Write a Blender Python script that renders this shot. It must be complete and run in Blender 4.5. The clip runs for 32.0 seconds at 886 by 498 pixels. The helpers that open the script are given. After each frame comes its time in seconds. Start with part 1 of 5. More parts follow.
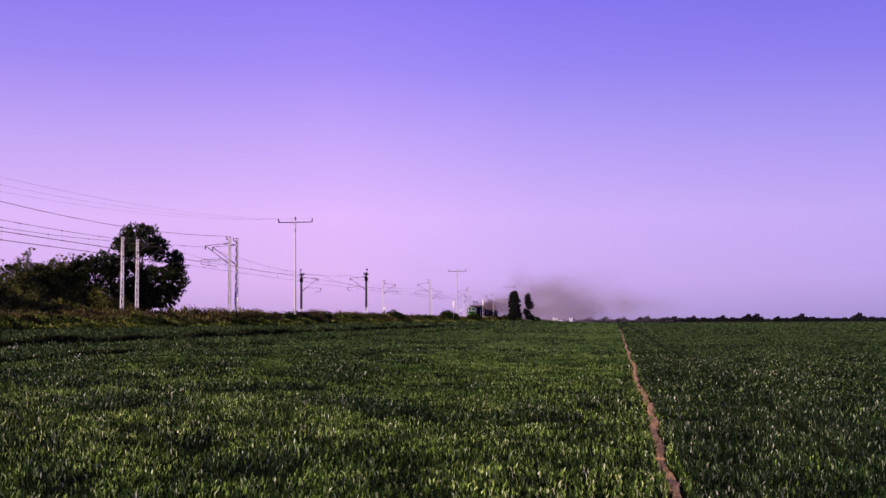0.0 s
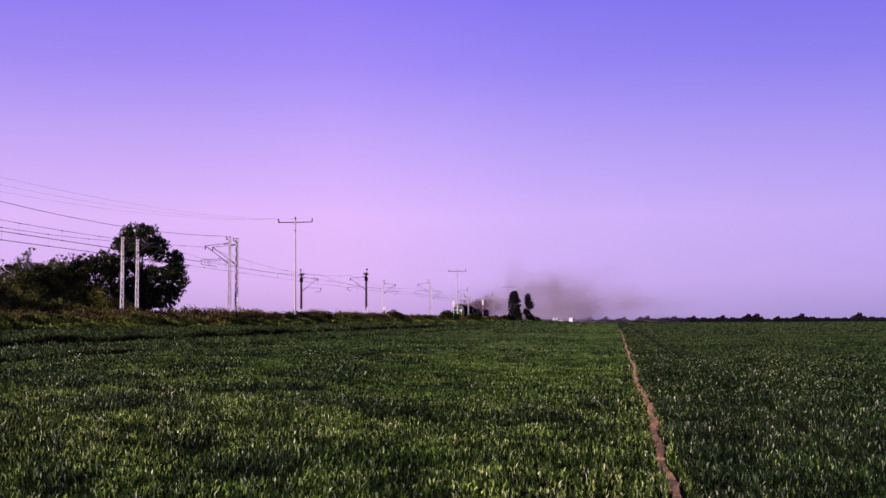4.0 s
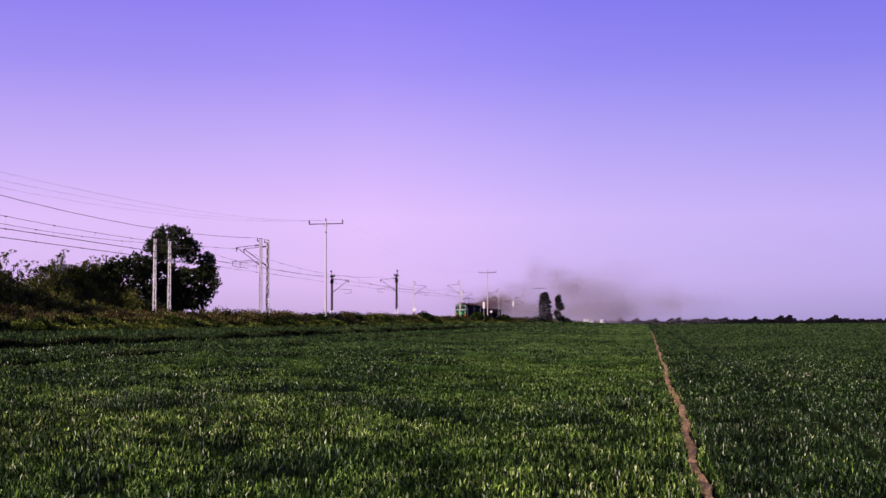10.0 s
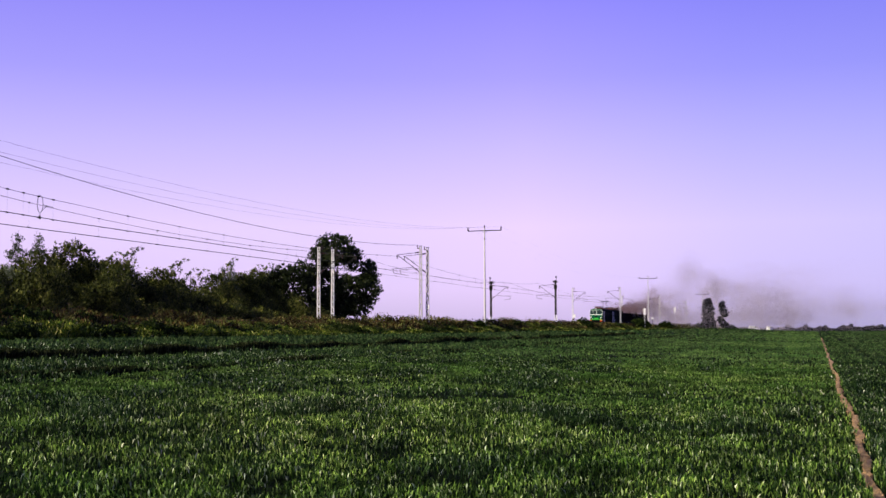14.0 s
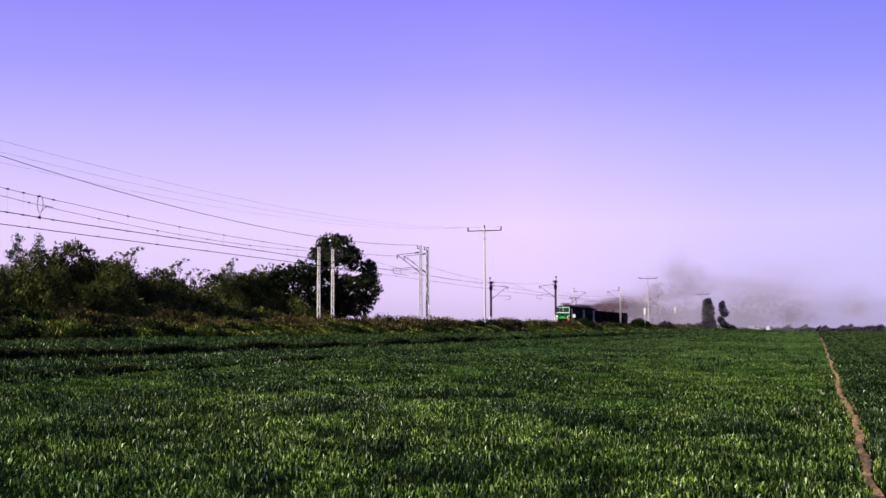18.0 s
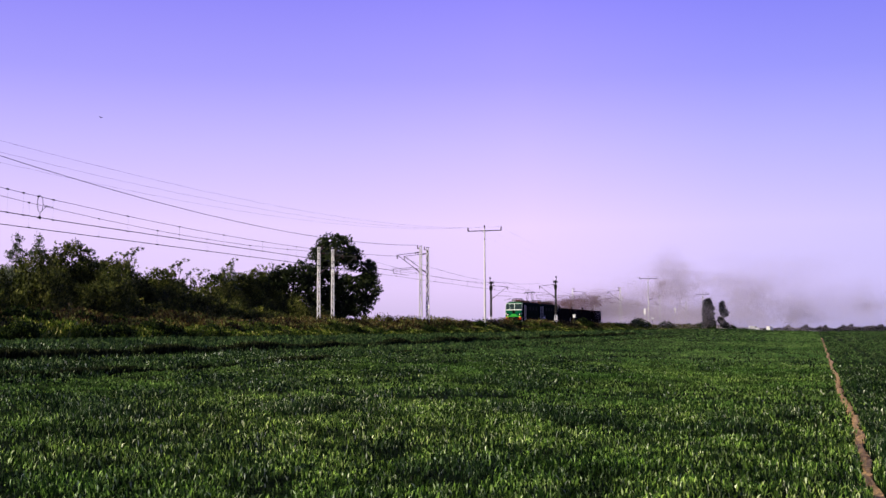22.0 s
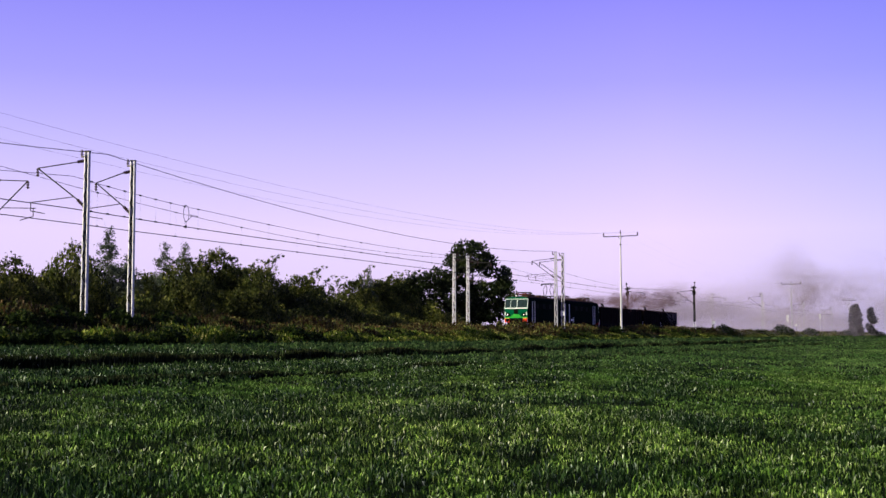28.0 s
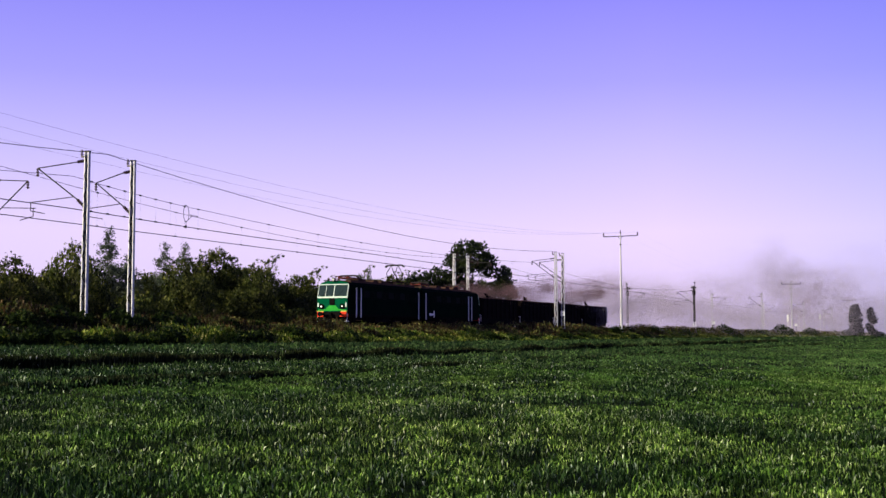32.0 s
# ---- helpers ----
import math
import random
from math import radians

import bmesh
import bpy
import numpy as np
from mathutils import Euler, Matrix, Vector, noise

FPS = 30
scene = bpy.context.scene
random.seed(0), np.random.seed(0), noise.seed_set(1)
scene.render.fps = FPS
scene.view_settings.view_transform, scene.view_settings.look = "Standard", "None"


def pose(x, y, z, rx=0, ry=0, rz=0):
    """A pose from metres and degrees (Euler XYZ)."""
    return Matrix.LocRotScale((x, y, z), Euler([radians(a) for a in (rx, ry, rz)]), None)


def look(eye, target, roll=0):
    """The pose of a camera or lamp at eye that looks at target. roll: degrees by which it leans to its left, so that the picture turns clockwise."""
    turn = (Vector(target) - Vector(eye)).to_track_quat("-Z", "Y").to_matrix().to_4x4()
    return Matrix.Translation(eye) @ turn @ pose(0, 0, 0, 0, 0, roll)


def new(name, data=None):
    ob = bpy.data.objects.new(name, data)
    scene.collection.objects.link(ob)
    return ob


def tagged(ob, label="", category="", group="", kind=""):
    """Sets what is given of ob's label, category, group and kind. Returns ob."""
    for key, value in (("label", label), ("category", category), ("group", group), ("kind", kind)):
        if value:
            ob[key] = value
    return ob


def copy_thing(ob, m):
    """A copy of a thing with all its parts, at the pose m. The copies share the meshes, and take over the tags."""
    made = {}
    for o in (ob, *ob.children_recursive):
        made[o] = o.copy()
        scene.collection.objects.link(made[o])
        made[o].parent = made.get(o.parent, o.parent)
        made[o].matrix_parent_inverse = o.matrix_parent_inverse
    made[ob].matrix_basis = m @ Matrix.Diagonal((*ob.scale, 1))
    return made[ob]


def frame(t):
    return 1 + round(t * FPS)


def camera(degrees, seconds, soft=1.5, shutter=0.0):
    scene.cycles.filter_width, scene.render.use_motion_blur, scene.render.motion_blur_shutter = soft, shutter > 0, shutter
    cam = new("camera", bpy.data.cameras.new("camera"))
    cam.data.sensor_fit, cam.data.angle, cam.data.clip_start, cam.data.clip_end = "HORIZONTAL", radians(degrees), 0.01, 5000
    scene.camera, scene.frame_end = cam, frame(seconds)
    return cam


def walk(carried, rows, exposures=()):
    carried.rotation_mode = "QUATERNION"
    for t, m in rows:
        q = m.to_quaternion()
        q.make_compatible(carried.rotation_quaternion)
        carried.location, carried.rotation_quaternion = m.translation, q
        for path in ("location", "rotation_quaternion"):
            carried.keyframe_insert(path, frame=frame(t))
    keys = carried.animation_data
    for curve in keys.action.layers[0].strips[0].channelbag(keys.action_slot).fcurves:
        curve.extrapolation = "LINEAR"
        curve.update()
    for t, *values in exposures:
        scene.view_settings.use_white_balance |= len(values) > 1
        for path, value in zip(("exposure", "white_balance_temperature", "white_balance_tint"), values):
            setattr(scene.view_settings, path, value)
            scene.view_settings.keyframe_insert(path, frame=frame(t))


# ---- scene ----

# Plan: the railway runs along +Y, the camera stands at x=0, y=0 in the field beside it.
EYE = 1.75
RAIL = 2.65          # rail top
NEAR_TRACK, FAR_TRACK = -49.3, -53.5
NEAR_MAST, FAR_MAST = -46.3, -56.5
AXIS = 18.27         # heading of the middle view, degrees left of the railway


def aim(yaw, pitch, roll):
    return pose(0, 0, EYE, 0, 0, AXIS + yaw) @ pose(0, 0, 0, 90 + pitch) @ pose(0, 0, 0, 0, 0, -roll)


cam = camera(42.81, 32.0, soft=1.5)
PATH = [
    (0.0, -9.558, 3.63, 0.30), (5.0, -9.558, 3.63, 0.30), (5.25, -9.43, 3.64, 0.30), (5.5, -9.067, 3.66, 0.30),
    (6.0, -8.303, 3.69, 0.30), (6.5, -8.194, 3.693, 0.30), (7.0, -8.073, 3.70, 0.30), (7.5, -8.028, 3.705, 0.29),
    (10.5, -8.023, 3.705, 0.29), (11.0, -7.568, 3.726, 0.285), (11.5, -7.379, 3.738, 0.28), (12.0, -6.623, 3.777, 0.29),
    (12.5, -4.138, 3.881, 0.28), (13.0, -1.879, 3.969, 0.26), (13.5, -0.062, 4.06, 0.22), (14.0, 0.016, 4.065, 0.20),
    (23.5, 0.02, 4.07, 0.20), (24.0, 0.377, 4.08, 0.20), (24.5, 3.335, 4.20, 0.18), (25.0, 5.289, 4.29, 0.12),
    (25.5, 6.772, 4.375, 0.06), (25.75, 6.86, 4.40, 0.04), (32.0, 6.86, 4.40, 0.04)]
walk(cam, [(t, aim(a, b, c)) for t, a, b, c in PATH],
     exposures=[(0, 0.05, 6500, 47), (5, 0.05, 6500, 46), (7.5, 0.10, 6500, 35), (10.5, 0.15, 6500, 30), (11, 0.24, 6500, 27), (12, 0.32, 6500, 23), (13, 0.40, 6500, 10),
                (24, 0.40, 6500, 9), (26, 0.46, 6560, 3), (32, 0.46, 6560, 3)])

# ---- light ----
SUN_EL = radians(22)
SUN_DIR = Vector((-0.70 * math.cos(SUN_EL), -0.714 * math.cos(SUN_EL), math.sin(SUN_EL)))
sun = new("sun", bpy.data.lights.new("sun", "SUN"))
sun.data.energy, sun.data.angle, sun.data.color = 5.0, radians(0.5), (1.0, 0.88, 0.68)
sun.matrix_world = look(SUN_DIR * 200, (0, 0, 0))

world = bpy.data.worlds.new("sky")
scene.world = world
world.use_nodes = True
wt = world.node_tree
wt.nodes.clear()
w_out, w_bg = wt.nodes.new("ShaderNodeOutputWorld"), wt.nodes.new("ShaderNodeBackground")
w_sky = wt.nodes.new("ShaderNodeTexSky")
w_sky.sky_type, w_sky.sun_disc = "NISHITA", False
w_sky.sun_elevation, w_sky.sun_rotation = SUN_EL, math.atan2(SUN_DIR.x, SUN_DIR.y)
w_sky.air_density, w_sky.dust_density, w_sky.ozone_density = 1.0, 1.0, 4.0
w_co, w_sep = wt.nodes.new("ShaderNodeTexCoord"), wt.nodes.new("ShaderNodeSeparateXYZ")
w_ramp = wt.nodes.new("ShaderNodeValToRGB")
SKY = [(0.0, (0.519, 0.424, 0.678)), (0.035, (0.668, 0.514, 0.832)), (0.09, (0.726, 0.549, 0.878)), (0.16, (0.519, 0.419, 0.848)),
       (0.22, (0.345, 0.286, 0.837)), (0.29, (0.239, 0.196, 0.816)), (0.42, (0.074, 0.069, 0.318)), (1.0, (0.016, 0.016, 0.095))]
while len(w_ramp.color_ramp.elements) < len(SKY):
    w_ramp.color_ramp.elements.new(0.5)
for e, (at, c) in zip(w_ramp.color_ramp.elements, SKY):
    e.position, e.color = at, (*c, 1)
w_scale = wt.nodes.new("ShaderNodeMix")
w_scale.data_type, w_scale.blend_type = "RGBA", "MULTIPLY"
w_scale.inputs[0].default_value = 1.0
w_scale.inputs[7].default_value = (0.14, 0.12, 0.16, 1)
w_mix = wt.nodes.new("ShaderNodeMix")
w_mix.data_type = "RGBA"
w_mix.inputs[0].default_value = 0.85
wt.links.new(w_co.outputs["Generated"], w_sep.inputs[0])
wt.links.new(w_sep.outputs["Z"], w_ramp.inputs["Fac"])
wt.links.new(w_sky.outputs["Color"], w_scale.inputs[6])
wt.links.new(w_scale.outputs[2], w_mix.inputs[6])
wt.links.new(w_ramp.outputs["Color"], w_mix.inputs[7])
# the sky grows deeper and bluer away from the sun's side
w_half = wt.nodes.new("ShaderNodeMath")
w_half.operation = "MULTIPLY_ADD"
w_half.inputs[1].default_value, w_half.inputs[2].default_value = 0.5, 0.5
w_side = wt.nodes.new("ShaderNodeValToRGB")
SIDE = [(0.30, (0.943, 0.943, 0.943)), (0.38, (0.985, 0.958, 0.968)), (0.43, (0.885, 0.90, 0.95)), (0.47, (0.80, 0.845, 0.92)), (0.52, (0.745, 0.805, 0.895)), (0.57, (0.70, 0.765, 0.87)), (0.66, (0.63, 0.71, 0.85)), (1.0, (0.60, 0.67, 0.81))]
while len(w_side.color_ramp.elements) < len(SIDE):
    w_side.color_ramp.elements.new(0.5)
for e, (at, c) in zip(w_side.color_ramp.elements, SIDE):
    e.position, e.color = at, (*c, 1)
w_tone = wt.nodes.new("ShaderNodeMix")
w_tone.data_type, w_tone.blend_type = "RGBA", "MULTIPLY"
w_tone.inputs[0].default_value = 1.0
wt.links.new(w_sep.outputs["X"], w_half.inputs[0])
wt.links.new(w_half.outputs[0], w_side.inputs["Fac"])
wt.links.new(w_mix.outputs[2], w_tone.inputs[6])
wt.links.new(w_side.outputs["Color"], w_tone.inputs[7])
wt.links.new(w_tone.outputs[2], w_bg.inputs["Color"])
w_bg.inputs["Strength"].default_value = 1.0
wt.links.new(w_bg.outputs[0], w_out.inputs["Surface"])

# ---- materials ----


def shader(name):
    m = bpy.data.materials.new(name)
    m.use_nodes = True
    return m, m.node_tree, m.node_tree.nodes["Principled BSDF"]


def ramp_node(nt, stops, source):
    r = nt.nodes.new("ShaderNodeValToRGB")
    while len(r.color_ramp.elements) < len(stops):
        r.color_ramp.elements.new(0.5)
    for e, (at, c) in zip(r.color_ramp.elements, stops):
        e.position, e.color = at, (*c, 1)
    nt.links.new(source, r.inputs["Fac"])
    return r


def noise_node(nt, scale, detail=4.0, coord="Object"):
    n = nt.nodes.new("ShaderNodeTexNoise")
    n.inputs["Scale"].default_value, n.inputs["Detail"].default_value = scale, detail
    if coord == "Position":
        nt.links.new(nt.nodes.new("ShaderNodeNewGeometry").outputs["Position"], n.inputs["Vector"])
    else:
        nt.links.new(nt.nodes.new("ShaderNodeTexCoord").outputs[coord], n.inputs["Vector"])
    return n


def mixed(nt, a, b, fac, mode="MIX"):
    x = nt.nodes.new("ShaderNodeMix")
    x.data_type, x.blend_type = "RGBA", mode
    if isinstance(fac, float):
        x.inputs[0].default_value = fac
    else:
        nt.links.new(fac, x.inputs[0])
    nt.links.new(a, x.inputs[6])
    nt.links.new(b, x.inputs[7])
    return x.outputs[2]


def worn(name, dark, light, rough=0.6, metal=0.0, scale=2.0, fine=18.0, bump=0.2, coord="Object", spec=0.5):
    """A surface with two scales of variation between two colours."""
    m, nt, b = shader(name)
    big, small = noise_node(nt, scale, 5, coord), noise_node(nt, fine, 6, coord)
    add = nt.nodes.new("ShaderNodeMath")
    add.operation = "MULTIPLY_ADD"
    add.inputs[1].default_value = 0.5
    half = nt.nodes.new("ShaderNodeMath")
    half.operation = "MULTIPLY"
    half.inputs[1].default_value = 0.5
    nt.links.new(big.outputs["Fac"], half.inputs[0])
    nt.links.new(small.outputs["Fac"], add.inputs[0])
    nt.links.new(half.outputs[0], add.inputs[2])
    r = ramp_node(nt, [(0.32, dark), (0.68, light)], add.outputs[0])
    nt.links.new(r.outputs["Color"], b.inputs["Base Color"])
    b.inputs["Roughness"].default_value, b.inputs["Metallic"].default_value = rough, metal
    b.inputs["Specular IOR Level"].default_value = spec
    if bump:
        bp = nt.nodes.new("ShaderNodeBump")
        bp.inputs["Strength"].default_value, bp.inputs["Distance"].default_value = bump, 0.02
        nt.links.new(small.outputs["Fac"], bp.inputs["Height"])
        nt.links.new(bp.outputs["Normal"], b.inputs["Normal"])
    return m


def foliage(name, stops, patch=0.25, rough=0.55, through_light=0.25, patch_dark=(0.55, 0.62, 0.6), spec=0.3, clump=0.0, soft=0.0):
    """Leaves or blades: a colour for each leaf, tinted in patches by the place, with light passing through. clump:
    noise scale of painted-in shaded hollows and lit tufts.
    """
    m, nt, b = shader(name)
    geo = nt.nodes.new("ShaderNodeNewGeometry")
    r = ramp_node(nt, stops, geo.outputs["Random Per Island"])
    n = noise_node(nt, patch, 3, "Position")
    tint = ramp_node(nt, [(0.36, patch_dark), (0.62, (1, 1, 1))], n.outputs["Fac"])
    col = mixed(nt, r.outputs["Color"], tint.outputs["Color"], 1.0, "MULTIPLY")
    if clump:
        # Clump noise puts the shade of hollows and light on tufts into the colour.
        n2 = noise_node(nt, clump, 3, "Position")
        clump_shade = ramp_node(nt, [(0.38, tuple(c + soft * (0.9 - c) for c in (0.20, 0.24, 0.24))), (0.50, (0.9, 0.9, 0.9)), (0.66, tuple(c + soft * (1.0 - c) for c in (1.4, 1.4, 1.25)))], n2.outputs["Fac"])
        col = mixed(nt, col, clump_shade.outputs["Color"], 1.0, "MULTIPLY")
    nt.links.new(col, b.inputs["Base Color"])
    b.inputs["Roughness"].default_value, b.inputs["Specular IOR Level"].default_value = rough, spec
    tr = nt.nodes.new("ShaderNodeBsdfTranslucent")
    nt.links.new(col, tr.inputs["Color"])
    mx = nt.nodes.new("ShaderNodeMixShader")
    mx.inputs[0].default_value = through_light
    nt.links.new(b.outputs[0], mx.inputs[1])
    nt.links.new(tr.outputs[0], mx.inputs[2])
    nt.links.new(mx.outputs[0], nt.nodes["Material Output"].inputs["Surface"])
    return m


def plain(name, color, rough=0.5, metal=0.0, spec=0.5):
    m, nt, b = shader(name)
    n = noise_node(nt, 6.0, 4)
    r = ramp_node(nt, [(0.3, tuple(c * 0.8 for c in color)), (0.7, color)], n.outputs["Fac"])
    nt.links.new(r.outputs["Color"], b.inputs["Base Color"])
    b.inputs["Roughness"].default_value, b.inputs["Metallic"].default_value = rough, metal
    b.inputs["Specular IOR Level"].default_value = spec
    return m


def glow(name, color, strength):
    m, nt, b = shader(name)
    b.inputs["Base Color"].default_value = (*color, 1)
    b.inputs["Emission Color"].default_value = (*color, 1)
    b.inputs["Emission Strength"].default_value = strength
    return m


# Darkest stops stand for shade between the plants, palest ones for glints.
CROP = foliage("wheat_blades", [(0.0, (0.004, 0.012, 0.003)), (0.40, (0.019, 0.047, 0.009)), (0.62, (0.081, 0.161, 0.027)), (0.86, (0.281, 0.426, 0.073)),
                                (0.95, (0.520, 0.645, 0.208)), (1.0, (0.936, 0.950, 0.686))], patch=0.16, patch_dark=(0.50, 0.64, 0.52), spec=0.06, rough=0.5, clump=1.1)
# Farther out only a few palest blades carry a painted glint.
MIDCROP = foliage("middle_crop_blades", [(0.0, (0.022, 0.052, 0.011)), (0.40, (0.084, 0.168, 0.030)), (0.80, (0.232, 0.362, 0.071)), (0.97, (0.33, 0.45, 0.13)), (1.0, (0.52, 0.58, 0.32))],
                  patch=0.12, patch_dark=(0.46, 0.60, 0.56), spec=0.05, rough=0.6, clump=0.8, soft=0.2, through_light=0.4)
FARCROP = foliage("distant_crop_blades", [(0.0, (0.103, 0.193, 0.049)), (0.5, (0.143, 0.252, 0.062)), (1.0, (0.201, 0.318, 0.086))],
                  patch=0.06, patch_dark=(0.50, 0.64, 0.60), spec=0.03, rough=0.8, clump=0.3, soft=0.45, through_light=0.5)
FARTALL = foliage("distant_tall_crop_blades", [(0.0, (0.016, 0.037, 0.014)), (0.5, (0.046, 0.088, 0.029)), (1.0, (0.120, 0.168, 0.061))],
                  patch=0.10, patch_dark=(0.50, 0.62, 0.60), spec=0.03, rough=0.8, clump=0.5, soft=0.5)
# The top two stops paint glints onto some of these dark leaves.
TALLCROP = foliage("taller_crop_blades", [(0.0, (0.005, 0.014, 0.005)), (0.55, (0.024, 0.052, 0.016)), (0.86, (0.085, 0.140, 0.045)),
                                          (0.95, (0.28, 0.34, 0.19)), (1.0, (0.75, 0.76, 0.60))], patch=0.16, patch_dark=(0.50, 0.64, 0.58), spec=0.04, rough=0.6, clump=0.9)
# Near-black colour that carries the shade of a strip's unlit edge.
SHADESTALK = foliage("shaded_edge_stalks", [(0.0, (0.007, 0.011, 0.004)), (0.75, (0.025, 0.033, 0.011)), (1.0, (0.087, 0.095, 0.042))], patch=0.2, spec=0.03, rough=0.8)
DARKLEAF = foliage("dark_shrub_leaves", [(0.0, (0.009, 0.019, 0.004)), (0.8, (0.027, 0.048, 0.008)), (1.0, (0.120, 0.160, 0.028))], patch=0.5, spec=0.06)
WEED = foliage("weed_leaves", [(0.0, (0.025, 0.027, 0.010)), (0.3, (0.100, 0.059, 0.026)), (0.55, (0.188, 0.119, 0.041)),
                               (0.8, (0.105, 0.171, 0.026)), (1.0, (0.474, 0.445, 0.155))], patch=0.30, patch_dark=(0.28, 0.26, 0.26), spec=0.1, clump=0.45)
GREENWEED = foliage("green_weed_leaves", [(0.0, (0.020, 0.046, 0.007)), (0.4, (0.071, 0.133, 0.013)), (0.75, (0.237, 0.286, 0.033)),
                                          (0.96, (0.460, 0.458, 0.097)), (1.0, (0.812, 0.764, 0.349))], patch=0.30, patch_dark=(0.20, 0.28, 0.26), spec=0.1, clump=0.4)
LEAF = foliage("tree_leaves", [(0.0, (0.010, 0.020, 0.005)), (0.6, (0.034, 0.052, 0.011)), (1.0, (0.11, 0.125, 0.045))], patch=0.4, spec=0.15, clump=0.5, soft=0.4)
WILLOW = foliage("willow_leaves", [(0.0, (0.021, 0.033, 0.006)), (0.6, (0.098, 0.116, 0.019)), (1.0, (0.259, 0.253, 0.058))], through_light=0.3, patch=0.30, spec=0.12, clump=0.45, soft=0.25)
PALEWILLOW = foliage("pale_willow_leaves", [(0.0, (0.050, 0.068, 0.035)), (0.6, (0.138, 0.169, 0.095)), (1.0, (0.300, 0.325, 0.230))], through_light=0.35, patch=0.4, spec=0.2, clump=0.6, soft=0.5)
DRYLEAF = foliage("shrub_leaves", [(0.0, (0.036, 0.059, 0.010)), (0.6, (0.176, 0.205, 0.030)), (1.0, (0.429, 0.393, 0.090))], patch=0.3, patch_dark=(0.36, 0.42, 0.42), spec=0.12, clump=0.4, soft=0.2)
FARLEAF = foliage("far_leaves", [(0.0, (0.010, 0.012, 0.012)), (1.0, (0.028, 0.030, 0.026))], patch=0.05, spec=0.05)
# Distance haze is painted in: the leaf colour itself is tinted blue-violet.
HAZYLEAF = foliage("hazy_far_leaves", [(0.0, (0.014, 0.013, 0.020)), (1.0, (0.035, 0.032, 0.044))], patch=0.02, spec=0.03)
BARK = worn("bark", (0.05, 0.04, 0.03), (0.16, 0.13, 0.10), 0.9, scale=3, fine=20, bump=0.6)
SOIL = worn("bare_soil", (0.18, 0.10, 0.04), (0.66, 0.43, 0.19), 0.95, scale=3.5, fine=22, bump=0.8, coord="Position")
BALLAST = worn("ballast_stone", (0.040, 0.032, 0.026), (0.12, 0.095, 0.075), 0.95, scale=2.0, fine=16, bump=1.0, coord="Position")
SLEEPER = worn("sleeper_concrete", (0.20, 0.19, 0.18), (0.36, 0.34, 0.32), 0.9)
STEEL = worn("rail_steel", (0.10, 0.06, 0.04), (0.22, 0.15, 0.11), 0.5, 0.7)
MAST = worn("mast_paint", (0.58, 0.58, 0.57), (0.82, 0.81, 0.79), 0.55, 0.0, scale=1.2, fine=9.0)
MASTDARK = worn("weathered_steel", (0.016, 0.015, 0.015), (0.045, 0.042, 0.04), 0.75, 0.0, spec=0.15)
CONCRETE = worn("pole_concrete", (0.46, 0.45, 0.45), (0.62, 0.61, 0.60), 0.85)
INSUL = worn("insulator_glaze", (0.03, 0.018, 0.015), (0.07, 0.04, 0.03), 0.25)
WIRE = plain("wire_copper", (0.018, 0.018, 0.02), 0.7, 0.0, 0.15)
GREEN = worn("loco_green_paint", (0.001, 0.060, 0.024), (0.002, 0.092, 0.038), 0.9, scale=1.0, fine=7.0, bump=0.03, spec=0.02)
# Same green as the front, blackened for soot and for the side's shade.
SHADEDSIDE = worn("sooty_shaded_side_paint", (0.0008, 0.004, 0.002), (0.002, 0.010, 0.005), 0.9, scale=1.0, fine=6.0, bump=0.05, spec=0.02)
# Side panes coloured dull black, so the side's shade is painted in.
SHADEDGLASS = plain("shaded_side_glass", (0.003, 0.004, 0.004), 0.7, 0.0, 0.04)
LIME = worn("lime_paint", (0.02, 0.26, 0.03), (0.05, 0.40, 0.05), 0.9, bump=0.02, spec=0.02)
CREAM = worn("cream_paint", (0.52, 0.62, 0.54), (0.70, 0.78, 0.68), 0.9, bump=0.03, spec=0.02)
WHITE = worn("white_paint", (0.66, 0.65, 0.63), (0.84, 0.83, 0.80), 0.5, bump=0.03)
YELLOW = worn("yellow_paint", (0.55, 0.42, 0.04), (0.75, 0.60, 0.08), 0.5)
RED = worn("red_paint", (0.55, 0.035, 0.015), (0.80, 0.07, 0.028), 0.9, bump=0.03, spec=0.02)
BLACK = worn("sooty_black", (0.003, 0.0027, 0.0027), (0.009, 0.008, 0.007), 0.9, spec=0.03)
ROOF = worn("loco_roof_dirt", (0.035, 0.020, 0.015), (0.11, 0.058, 0.040), 0.9, scale=0.8, fine=8, spec=0.08)
OXIDE = worn("red_oxide_paint", (0.09, 0.022, 0.016), (0.24, 0.06, 0.045), 0.85, spec=0.1)
WAGON = worn("wagon_dirt", (0.003, 0.0025, 0.0025), (0.011, 0.008, 0.007), 0.9, scale=0.7, fine=9, spec=0.03)
COAL = worn("coal_dust", (0.010, 0.008, 0.008), (0.035, 0.028, 0.026), 0.9, scale=1.5, fine=12, bump=1.0, spec=0.2)
LAMP = glow("headlamp_glass", (1.0, 0.96, 0.86), 1.6)
PLATE = plain("enamel_white", (0.82, 0.82, 0.80), 0.35)
BLUEPAINT = plain("dark_sign_paint", (0.02, 0.02, 0.03), 0.5)


def glass_material():
    m, nt, b = shader("cab_glass")
    b.inputs["Base Color"].default_value = (0.02, 0.035, 0.035, 1)
    b.inputs["Roughness"].default_value = 0.03
    b.inputs["Specular IOR Level"].default_value = 0.2
    return m


GLASS = glass_material()


